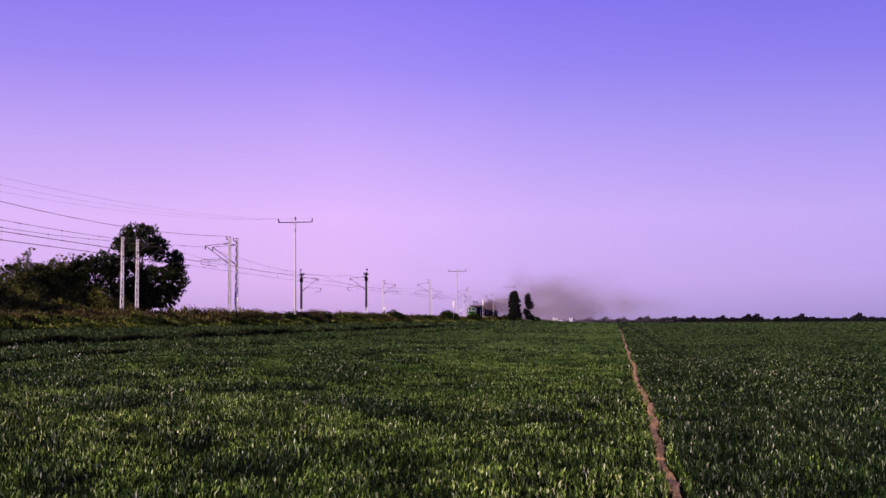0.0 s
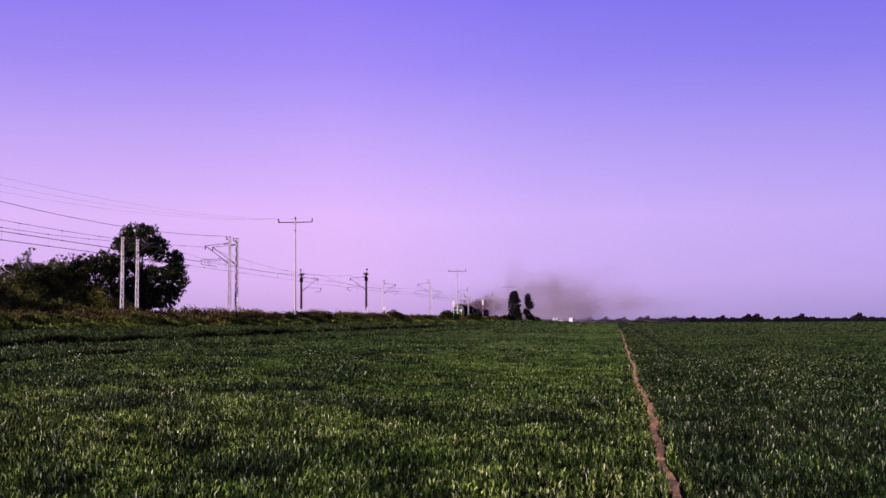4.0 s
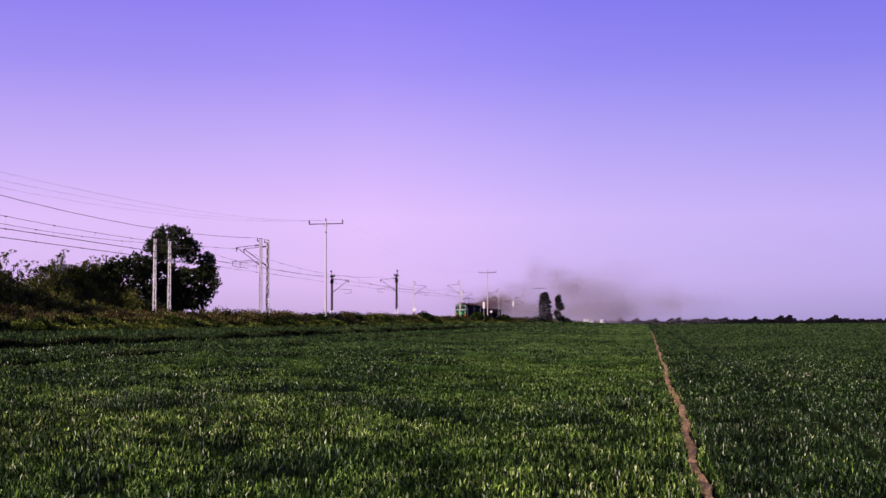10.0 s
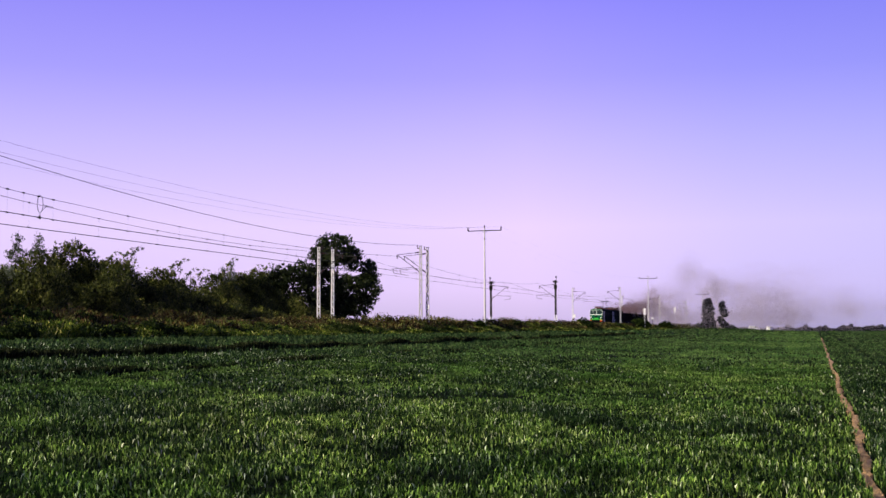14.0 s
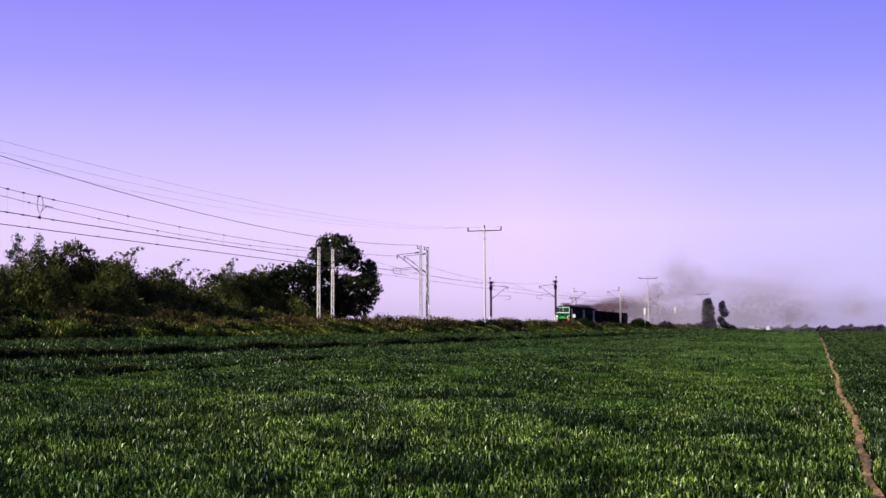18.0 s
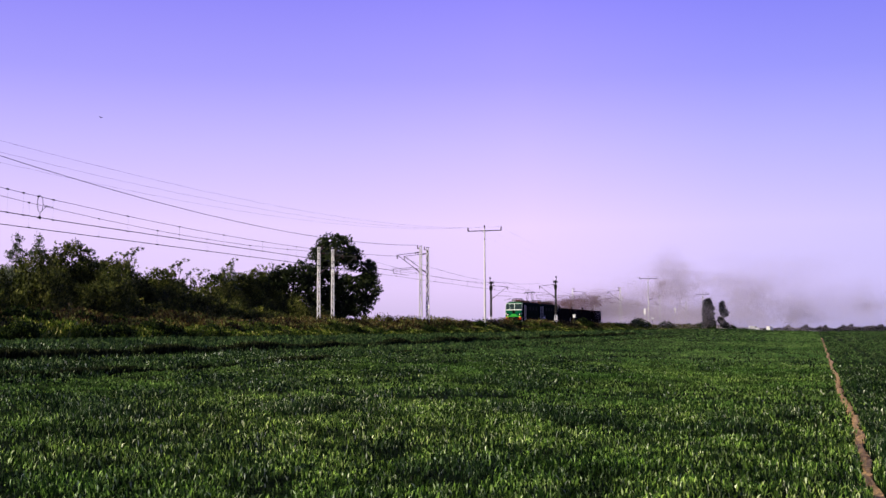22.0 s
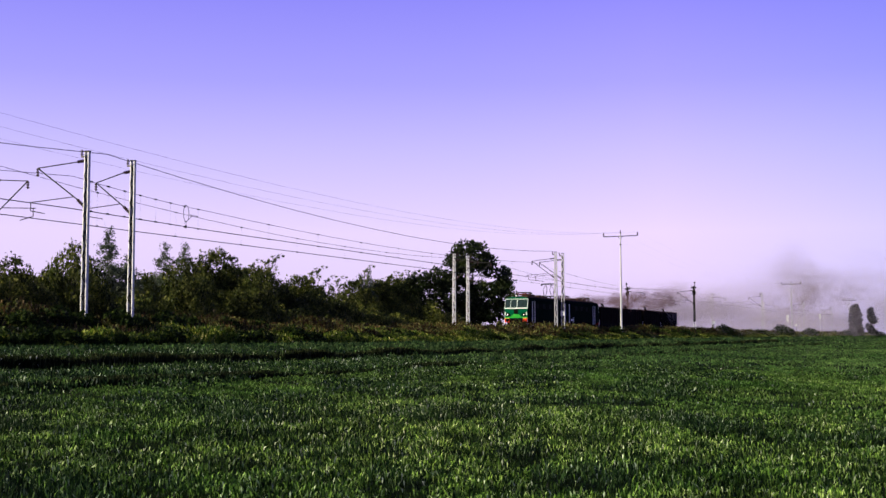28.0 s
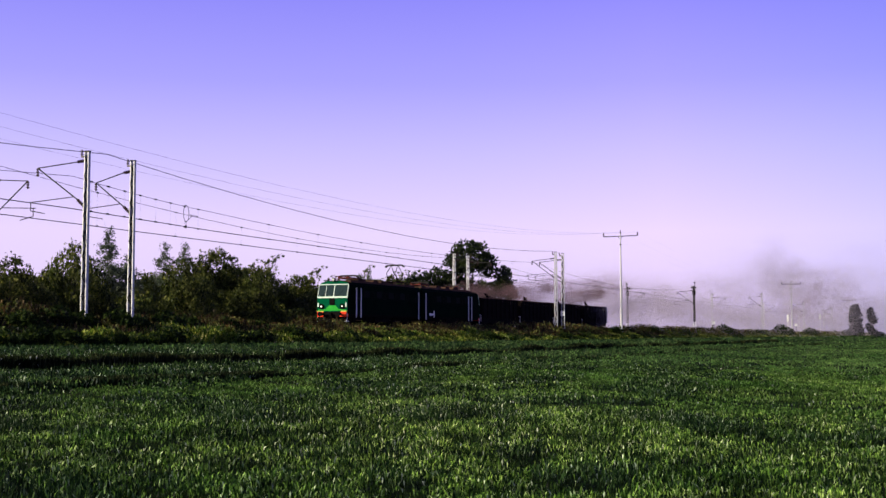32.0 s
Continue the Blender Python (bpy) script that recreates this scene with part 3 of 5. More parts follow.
NEAR_Y = [50.1, 54.05, 131.3, 133.9, 207.0, 280, 354, 428, 502]
FAR_Y = [48.6, 52.6, 123.6, 127.7, 198.8, 271.5, 345, 419, 493]
BASE = 2.05
mast_proto = catenary_mast(9.95)
mast_proto.matrix_basis = pose(FAR_MAST, FAR_Y[2], BASE - 0.35, 0, 0, 180)
dull_proto = catenary_mast(9.95, 3.1, CONCRETE, label="dull grey lattice catenary mast beside the railway")
dull_proto.matrix_basis = pose(NEAR_MAST, NEAR_Y[2], BASE)
masts = {FAR_Y[2]: mast_proto, NEAR_Y[2]: dull_proto}
# Lattice bars of these two are coloured dark for the shade inside the mast.
for yy, reach_, tie_, drop_ in ((NEAR_Y[0], 3.8, 0.5, 0.22), (NEAR_Y[1], 2.9, 0.62, 0.55)):
    masts[yy] = catenary_mast(10.38, reach_, None, tie_, drop_, bars=MASTDARK)
    masts[yy].matrix_basis = pose(NEAR_MAST, yy, BASE)
    # Dark bar added between the channels in place of the shaded lattice core.
    bm = bmesh.new()
    rod(bm, (0, 0, 0.1), (0, 0, 10.2), 0.11, 0.06, 4)
    part("core_shade_bar", bm, MASTDARK, masts[yy], "black bar standing in for the shade between the channels")
dark_proto = catenary_mast(8.75, 3.1, MASTDARK, 0.75, 0.25, "dark weathered lattice catenary mast with a whitened foot")
for side_ in (-1, 1):
    bm = bmesh.new()
    box(bm, side_ * 0.20 - 0.07, side_ * 0.20 + 0.07, -0.105, 0.105, 0.0, 2.3, 0.01)
    part("whitened_foot", bm, WHITE, dark_proto, "whitewashed foot")
# Bar added inside the lattice so the mast reads as one dark column.
bm = bmesh.new()
box(bm, -0.08, 0.08, -0.05, 0.05, 2.3, 8.75, 0.01)
part("lattice_filler", bm, MASTDARK, dark_proto, "black filler bar added up inside the lattice")
bm = bmesh.new()
box(bm, -0.50, 0.42, -0.12, 0.12, 8.35, 8.6, 0.04)
box(bm, -0.30, 0.30, -0.16, 0.16, 7.2, 7.9, 0.05)
part("switch_arm", bm, BLACK, dark_proto)
bm = bmesh.new()
rod(bm, (0.15, 0, 8.75), (0.15, 0, 9.6), 0.05)
box(bm, -0.02, 0.28, -0.1, 0.1, 9.25, 9.5, 0.04)
part("switch_box", bm, BLACK, dark_proto, "black switch box on the mast top")
dark_proto.matrix_basis = pose(NEAR_MAST, 207.0, BASE)
masts[207.0] = dark_proto
masts[133.9] = catenary_mast(9.95, 3.1, CONCRETE, bars=MASTDARK, label="dull lattice catenary mast with a square white plate")
masts[133.9].matrix_basis = pose(NEAR_MAST, 133.9, BASE)
for yy in NEAR_Y[4:]:
    if yy != 207.0:
        masts[yy] = copy_thing(dull_proto, pose(NEAR_MAST, yy, BASE))
for yy in FAR_Y[:2] + FAR_Y[3:]:
    masts[yy] = copy_thing(dark_proto if yy == 198.8 else mast_proto, pose(FAR_MAST, yy, BASE - (0.35 if yy > 60 else -0.45), 0, 0, 180))
bm = bmesh.new()
box(bm, -0.24, 0.24, -0.12, -0.10, 2.2, 2.75)
plate = part("mast_plate", bm, PLATE, masts[133.9], "square white enamel plate")
bm = bmesh.new()
box(bm, -0.12, 0.12, -0.127, -0.121, 2.52, 2.58)
box(bm, -0.10, 0.10, -0.127, -0.121, 2.38, 2.44)
part("plate_mark", bm, BLUEPAINT, plate)


def overhead_line(x, rows, sags):
    """rows: place along the line, height of the contact wire and of the messenger wire at each mast."""
    line = tagged(new("overhead_line"), "dark copper contact wire and messenger wire over the track", "overhead wire", "overhead wires")
    bm = bmesh.new()
    zigzag = [(x + 0.2 * (-1) ** i, y, c) for i, (y, c, _) in enumerate(rows)]
    split = next(i for i, r in enumerate(rows) if r[0] > 120)
    chain(bm, zigzag[:split + 1], 0.030)
    chain(bm, zigzag[split:], 0.017)
    part("contact_wire", bm, WIRE, line)

    def messenger(k, f):
        (_, _, za), (_, _, zb) = rows[k], rows[k + 1]
        return za + (zb - za) * f - 4 * sags[k] * f * (1 - f)
    bm = bmesh.new()
    pts = [(x, a[0] + (b[0] - a[0]) * i / 12, messenger(k, i / 12)) for k, (a, b) in enumerate(zip(rows, rows[1:])) for i in range(12)]
    pts.append((x, rows[-1][0], rows[-1][2]))
    chain(bm, pts[:12 * split + 1], 0.018)
    chain(bm, pts[12 * split:], 0.014)
    part("messenger_wire", bm, WIRE, line)
    for k, ((ya, ca, _), (yb, cb, _)) in enumerate(zip(rows[:4], rows[1:5])):
        for i in range(1, 9):
            f = i / 9
            y, low, high = ya + (yb - ya) * f, ca + (cb - ca) * f, messenger(k, f)
            bm = bmesh.new()
            rod(bm, (x, y, low), (x, y, high), 0.004, n=4)
            for zc in (low, high):
                box(bm, x - 0.03, x + 0.03, y - 0.10, y + 0.10, zc - 0.05, zc + 0.05)
            part("dropper", bm, WIRE, line)


overhead_line(NEAR_TRACK, [(-22, 9.3, 11.6), (52.2, 9.5, 11.45), (66.0, 9.25, 10.62), (131.6, 9.0, 10.85), (207.0, 8.6, 10.3), (280, 8.5, 10.1), (354, 8.5, 10.1), (428, 8.5, 10.1), (502, 8.5, 10.1)],
              (1.4, 0.12, 0.70, 1.2, 1.2, 1.2, 1.2, 1.2))
overhead_line(FAR_TRACK, [(-22, 9.2, 11.9), (50.6, 9.2, 12.1), (125.6, 8.95, 11.0), (198.8, 8.6, 10.3), (271.5, 8.5, 10.1), (345, 8.5, 10.1), (419, 8.5, 10.1), (493, 8.5, 10.1)],
              (1.4, 1.35, 1.2, 1.2, 1.2, 1.2, 1.2))


def earth_wire(x, rows, sags):
    bm = bmesh.new()
    pts = []
    for (ya, za), (yb, zb), sag in zip(rows, rows[1:], sags):
        pts += [(x, ya + (yb - ya) * i / 12, za + (zb - za) * i / 12 - 4 * sag * (i / 12) * (1 - i / 12)) for i in range(12)]
    pts.append((x, *rows[-1]))
    chain(bm, pts, 0.022)
    tagged(part("earth_wire", bm, WIRE, label="thin dark earth wire strung between mast tops"), category="wire", group="earth wires")


earth_wire(NEAR_MAST - 0.42, [(-22, 12.7), (52.2, 12.62), (131.6, 12.15)], (1.5, 1.5))

# a looped jumper between messenger and contact wire, with a short side arm
bm = bmesh.new()
LOOPZ = 10.25
chain(bm, [(NEAR_TRACK, 63.1 + 0.30 * math.sin(2 * math.pi * i / 16), LOOPZ + 0.58 * math.cos(2 * math.pi * i / 16)) for i in range(17)], 0.020)
rod(bm, (NEAR_TRACK, 63.1, LOOPZ - 0.58), (NEAR_TRACK, 63.1, 9.28), 0.022)
rod(bm, (NEAR_TRACK, 63.1, 9.22), (NEAR_TRACK, 63.1, 9.42), 0.07)
rod(bm, (NEAR_TRACK, 63.25, 9.75), (NEAR_TRACK, 63.85, 10.20), 0.018)
rod(bm, (NEAR_TRACK, 63.45, 10.20), (NEAR_TRACK, 64.45, 10.14), 0.022)
tagged(part("wire_jumper", bm, WIRE, label="looped jumper cable hanging between overhead wires"), category="cable")


def power_pole(y, height, x=-43.8):
    pole = tagged(new("power_pole"), "slim pale concrete power pole with a crossarm", "utility pole", "power poles")
    z0 = float(ground_z(x, y))
    pole.location = (x, y, z0)
    bm = bmesh.new()
    rod(bm, (0, 0, -0.5), (0, 0, height), 0.17, 0.09, 10)
    part("shaft", bm, CONCRETE, pole)
    bm = bmesh.new()
    box(bm, -2.45, 2.45, -0.05, 0.05, height - 0.45, height - 0.33, 0.01)
    part("crossarm", bm, MASTDARK, pole)
    bm = bmesh.new()
    rod(bm, (0, -0.02, height - 0.85), (-0.4, 0, height - 0.42), 0.02)
    rod(bm, (0, -0.02, height - 0.85), (0.4, 0, height - 0.42), 0.02)
    part("brace", bm, MASTDARK, pole)
    bm = bmesh.new()
    box(bm, -0.13, 0.13, -0.14, 0.14, height - 1.6, height - 1.5, 0.01)
    part("clamp_band", bm, MASTDARK, pole)
    for px in (-2.4, 0, 2.4):
        bm = bmesh.new()
        lathe(bm, [(0.05, 0), (0.10, 0.06), (0.06, 0.14), (0.11, 0.2), (0.07, 0.3), (0.09, 0.36), (0.04, 0.48)], 10,
              at=(px, 0, height - 0.33 + (0.25 if px == 0 else 0)))
        part("insulator", bm, INSUL, pole)
    return z0 + height + 0.15


POLES = [(-9.0, 14.0), (151.0, 14.2), (311.5, 14.2), (466.0, 14.2)]
tops = [power_pole(y, h) for y, h in POLES]
for px in (-2.4, 0, 2.4):
    bm = bmesh.new()
    for (ya, _), (yb, _), za, zb, sag, thick in zip(POLES, POLES[1:], tops, tops[1:], (4.2, 2.8, 2.8), (0.006, 0.002, 0.002)):
        chain(bm, [(-43.8 + px, ya + (yb - ya) * i / 20, za + (zb - za) * i / 20 - 4 * sag * (i / 20) * (1 - i / 20)) for i in range(21)], thick)
    tagged(part("power_line_wire", bm, WIRE, label="thin power line wire between poles"), category="wire", group="power line wires")

# ---- weeds and shrubs ----


def weeds(y0, y1, per_m, width, seed, x0, x1, high, material, label):
    rng = np.random.RandomState(seed)
    n = int((y1 - y0) * per_m * (x1 - x0))
    y = y0 + (y1 - y0) * rng.rand(n)
    x = x0 + (x1 - x0) * rng.rand(n)
    stand = smooth_noise(x, y, 1.5, seed)
    keep = rng.rand(n) < 0.2 + 1.1 * stand
    x, y, stand = x[keep], y[keep], stand[keep]
    n = len(x)
    h = high * (0.40 + 0.95 * stand * (0.45 + 0.9 * smooth_noise(x, y + 30, 5.0, seed + 3))) * (0.55 + 0.7 * rng.rand(n))
    h *= np.where(x < -44.6, np.interp(y, [50, 64, 76, 90, 108, 130], [1.5, 1.3, 0.95, 0.75, 0.95, 1.25]), np.interp(y, [45, 64, 78, 110], [1.3, 1.2, 1.0, 0.8]))
    z = np.maximum(ground_z(x, y), np.interp(x, [-58.6, -58.3, -56.9, -46.9, -44.9, -44.7], [0, 1.8, 2.2, 2.40, 1.76, 0])) - 0.02
    blades("trackside_weeds", x, y, z, h, width * (0.5 + rng.rand(n)), np.full(n, 0.75), seed + 1, material, label, "weeds", curl=0.8, leaf=np.minimum(1.0, 0.26 / h))


LOW, HIGH = "lush yellow-green weeds at the foot of the bank", "rank reddish-brown weeds along the railway bank"
for y0, y1, dens, wide in ((34, 110, 95, 0.08), (110, 260, 48, 0.13), (260, 620, 15, 0.26)):
    weeds(y0, y1, dens * 2.6, wide, 61, -45.0, -41.0, 0.66, GREENWEED, LOW)
    weeds(y0, y1, dens * 1.8, wide, 71, -46.9, -43.2, 0.80, WEED, HIGH)
    weeds(y0, y1, dens * 0.4, wide * 1.5, 81, -61.5, -57.4, 1.0, WEED, "dark weeds on the far side of the railway")


def leaf_cloud(centres, radii, per, size, rng, squash=0.8):
    """Pointed leaves round clump centres."""
    m = len(centres)
    n = m * per
    c = np.repeat(centres, per, 0)
    r = np.repeat(radii, per)
    d = rng.randn(n, 3)
    d /= np.linalg.norm(d, axis=1)[:, None]
    p = c + d * (r * rng.rand(n) ** 0.5)[:, None] * np.array([1, 1, squash])
    a = rng.randn(n, 3)
    a /= np.linalg.norm(a, axis=1)[:, None]
    b = np.cross(a, rng.randn(n, 3))
    b /= np.linalg.norm(b, axis=1)[:, None]
    s = (size * (0.55 + 0.8 * rng.rand(n)))[:, None]
    return np.stack([p - a * s * 0.6 - b * s * 0.2, p + b * s * 0.6, p + a * s * 0.6 - b * s * 0.2], 1).reshape(-1, 3)


def limbs(bm, rng, base, height, spread, r, count, lean=(0, 0)):
    """A tapered trunk in bent pieces with limbs, all one piece of wood."""
    pts = [Vector(base)]
    for i in range(1, 6):
        f = i / 5
        pts.append(Vector(base) + Vector((lean[0] * f * f + 0.12 * (rng.random() - 0.5) * height * 0.15, lean[1] * f * f + 0.1 * (rng.random() - 0.5), height * f)))
    for i in range(5):
        rod(bm, pts[i], pts[i + 1], r * (1 - 0.17 * i), r * (1 - 0.17 * (i + 1)), 7)
    for k in range(count):
        f = 0.25 + 0.7 * rng.random()
        i = min(int(f * 5), 4)
        a = pts[i].lerp(pts[i + 1], f * 5 - i)
        ang = rng.random() * 2 * math.pi
        b = a + Vector((math.cos(ang) * spread * (1.1 - f), math.sin(ang) * spread * (1.1 - f), height * 0.22 * (0.5 + rng.random())))
        mid = a.lerp(b, 0.5) + Vector((0, 0, 0.12 * height * 0.2))
        rod(bm, a, mid, r * 0.45 * (1.1 - f), r * 0.28 * (1.1 - f), 5)
        rod(bm, mid, b, r * 0.28 * (1.1 - f), r * 0.08, 5)


def plant(name, label, category, group, seed, height, lobes, leaf, clumps, per, material, trunk=0.12, lean=(0, 0), trunk_h=None, clump_r=0.55, count=9):
    """A tree or bush: wood, and a crown of leaf clumps on uneven lobes (cx, cy, cz, rx, ry, rz)."""
    rng, prng = np.random.RandomState(seed), random.Random(seed)
    top = tagged(new(name), label, category, group)
    bm = bmesh.new()
    spread = max(l[3] for l in lobes)
    limbs(bm, prng, (0, 0, -0.3), (trunk_h or height * 0.85), spread, trunk, count, lean)
    part("trunk", bm, BARK, top)
    weight = np.array([l[3] * l[5] for l in lobes])
    pick = rng.choice(len(lobes), clumps, p=weight / weight.sum())
    L = np.array(lobes)[pick]
    d = rng.randn(clumps, 3)
    d /= np.linalg.norm(d, axis=1)[:, None]
    shell = (0.45 + 0.6 * rng.rand(clumps) ** 0.6)[:, None]
    c = L[:, :3] + d * L[:, 3:] * shell
    c[:, 2] = np.maximum(c[:, 2], 0.1 + 0.2 * rng.rand(clumps))
    sheet("crown", leaf_cloud(c, clump_r * (0.5 + 0.9 * rng.rand(clumps)), per, leaf, rng), 3, material, top)
    return top


def set_plant(ob, x, y, turn=0.0, scale=1.0, z=None):
    ob.matrix_basis = pose(x, y, float(ground_z(x, y)) if z is None else z, 0, 0, turn) @ Matrix.Diagonal((scale, scale, scale, 1))
    return ob


def again(ob, x, y, turn, scale, tall=1.0):
    c = copy_thing(ob, pose(x, y, float(ground_z(x, y)), 0, 0, turn))
    c.scale = (scale, scale, scale * tall)
    return c


# the tall broad tree beyond the tracks, with gaps in its crown, and a lower dark one beside it
set_plant(plant("deciduous_tree", "tall dark broad-crowned tree beyond the tracks", "tree", "", 101, 13.2,
                [(-0.6, 0, 11.2, 2.7, 2.7, 2.3), (-2.8, 0.3, 9.6, 1.7, 2.0, 1.9), (1.9, 0, 10.2, 1.5, 1.6, 1.6), (4.2, 0.6, 8.1, 1.2, 1.6, 1.6),
                 (4.3, 0.4, 5.8, 1.5, 1.8, 2.0), (1.3, 0, 5.6, 2.5, 2.4, 2.3), (-1.8, 0, 5.8, 2.5, 2.4, 2.9), (2.8, 0, 3.4, 1.9, 1.8, 1.6), (-1.2, 0, 2.9, 2.8, 2.2, 2.0)],
                0.34, 860, 22, LEAF, 0.32, clump_r=0.66, count=18), -62.5, 143.0, 24)
set_plant(plant("deciduous_tree", "dark lower tree crowding the tall one", "tree", "", 103, 9.6,
                [(0.4, 0, 7.4, 2.0, 1.8, 1.9), (-1.9, 0, 6.2, 1.8, 1.8, 1.7), (2.5, 0.2, 7.6, 1.3, 1.6, 1.9), (-3.4, 0, 4.3, 1.7, 1.7, 1.9), (-0.5, 0, 3.6, 3.0, 2.4, 2.4), (3.0, 0, 4.2, 2.0, 2.0, 2.6)],
                0.32, 620, 20, LEAF, 0.22, clump_r=0.62, count=12), -68.0, 137.0, 24)

BUSHES, SAPLINGS = "bushes beyond the tracks", "saplings beyond the tracks"
bush_a = set_plant(plant("willow_bush", "dense dark green willow bush behind the railway", "bush", BUSHES, 111, 6.2,
                         [(0, 0, 3.2, 2.8, 2.6, 2.8), (-1.6, 0.4, 2.2, 2.2, 2.0, 2.0), (1.8, 0, 2.0, 2.2, 2.0, 1.9), (0.4, 0, 5.0, 1.6, 1.5, 1.4)],
                         0.19, 640, 18, WILLOW, 0.10, clump_r=0.6), -70, 112)
bush_b = set_plant(plant("willow_bush", "leafy rounded bush with lit tips behind the railway", "bush", BUSHES, 113, 5.0,
                         [(0, 0, 2.4, 2.6, 2.4, 2.3), (1.9, 0.3, 1.7, 1.9, 1.8, 1.6), (-1.9, -0.2, 1.8, 1.8, 1.8, 1.7)],
                         0.19, 560, 18, WILLOW, 0.09, clump_r=0.55), -63.5, 104)
bush_c = set_plant(plant("willow_bush", "low olive bush at the foot of taller bushes", "bush", BUSHES, 115, 3.0,
                         [(0, 0, 1.4, 2.2, 2.0, 1.4), (1.6, 0.2, 1.0, 1.6, 1.5, 1.0), (-1.6, 0.1, 1.0, 1.5, 1.5, 1.1)],
                         0.17, 420, 17, DRYLEAF, 0.07, clump_r=0.45), -61.5, 96)
tall_bush = set_plant(plant("willow_bush", "tall rounded dark bush behind lower ones", "bush", BUSHES, 119, 8.0,
                            [(0, 0, 6.3, 1.9, 1.9, 1.8), (-1.3, 0.2, 4.8, 1.7, 1.8, 1.9), (1.4, 0.2, 4.9, 1.7, 1.7, 1.8), (0, 0, 2.6, 2.5, 2.2, 2.3)],
                            0.20, 620, 18, WILLOW, 0.12, clump_r=0.55), -69, 93.2, 30, 1.14)
sapling = set_plant(plant("willow_sapling", "slender wind-bent willow rising above the bushes", "tree", SAPLINGS, 117, 7.4,
                          [(0.2, 0, 5.4, 0.35, 0.35, 1.2), (0.8, 0, 6.6, 0.4, 0.3, 0.6), (0, 0, 3.6, 0.8, 0.8, 1.6), (1.5, 0, 7.5, 0.5, 0.2, 0.2), (0.3, 0.4, 6.3, 0.3, 0.3, 0.5), (0.9, 0, 7.1, 0.3, 0.2, 0.2)],
                          0.16, 150, 8, WILLOW, 0.06, lean=(1.3, 0.3), trunk_h=7.2, clump_r=0.24), -69.5, 101.2, 30, 1.18)
pale_tree = set_plant(plant("willow_tree", "airy pointed pale willow rising over the hedge", "tree", SAPLINGS, 123, 10.0,
                            [(0.1, 0, 9.1, 0.35, 0.35, 0.7), (0.0, 0, 7.8, 0.8, 0.8, 0.9), (-0.6, 0, 6.2, 1.2, 1.2, 1.0), (0.8, 0, 5.7, 1.2, 1.2, 1.0), (-1.2, 0, 4.2, 1.2, 1.2, 1.2), (1.3, 0, 4.0, 1.3, 1.2, 1.2), (0, 0, 2.6, 1.7, 1.5, 1.4)],
                            0.15, 560, 20, PALEWILLOW, 0.10, trunk_h=9.4, clump_r=0.42, count=16), -69.0, 77.5, 40, 1.02)
brush = random.Random(5)


def grow(ob, x, y, top, natural, wide=1.0, turn=None):
    """A further plant whose top stands that high above sea level of the plan."""
    c = again(ob, x, y, brush.random() * 360 if turn is None else turn, wide, (top - float(ground_z(x, y))) / natural / wide)
    return c


# pale airy trees along the back, from the near end
grow(pale_tree, -69, 73.7, 8.8, 9.8, 0.85)
grow(pale_tree, -69, 80.0, 9.0, 9.8, 1.0)
grow(pale_tree, -69, 85.2, 10.5, 9.8, 0.95)
grow(pale_tree, -70, 89.4, 10.8, 9.8, 0.95)
grow(pale_tree, -68.6, 122.0, 9.3, 9.8, 0.85)
grow(pale_tree, -68.6, 124.2, 10.2, 9.8, 0.7)
# dark rounded bushes between and before them
for y_, top_, wide_ in ((99.3, 9.1, 1.0), (102.6, 9.0, 0.85), (109.2, 8.7, 0.95), (96.4, 9.0, 0.8), (121.6, 8.7, 1.0), (126.6, 8.9, 0.9), (131.2, 9.6, 0.9), (128.8, 9.0, 0.8)):
    grow(tall_bush, -68.6 - 0.8 * brush.random(), y_, top_, 8.0, wide_)
# wind-bent tips
for y_, top_ in ((103.6, 10.7), (99.0, 9.9), (110.8, 9.6), (112.9, 10.0), (114.6, 8.9), (117.4, 9.0), (124.4, 10.7), (92.0, 10.6), (130.4, 10.2), (134.0, 10.6)):
    grow(sapling, -69.6 - 0.6 * brush.random(), y_, top_, 7.7, 1.0 + 0.15 * brush.random(), 15 + 25 * brush.random())
# a closed hedge behind, lower, and bushes before it
HEDGE = ([48, 62, 72, 84, 92, 104, 116, 126, 134], [6.0, 6.5, 6.8, 7.5, 8.0, 7.6, 7.6, 8.0, 8.4])
for k in range(26):
    yy = 48 + 3.4 * k + 1.6 * brush.random()
    grow((bush_a, bush_b, bush_a)[brush.randrange(3)], -70.5 - 1.5 * brush.random(), yy, float(np.interp(yy, *HEDGE)) * (0.90 + 0.1 * brush.random()), 6.0, 0.85 + 0.2 * brush.random())
for k in range(22):
    yy = 48 + 4.1 * k + 1.6 * brush.random()
    grow((bush_b, bush_a)[brush.randrange(2)], -65.4 - 1.4 * brush.random(), yy, 5.0 + 1.5 * brush.random(), 5.4, 0.62 + 0.25 * brush.random())
for k in range(34):
    yy = 47 + 2.7 * k + 1.6 * brush.random()
    grow((bush_c, bush_c, bush_c, bush_b)[brush.randrange(4)], -61.4 - 2.6 * brush.random(), yy, 3.9 + 2.3 * brush.random() ** 1.3, 3.0, 0.7 + 0.4 * brush.random())

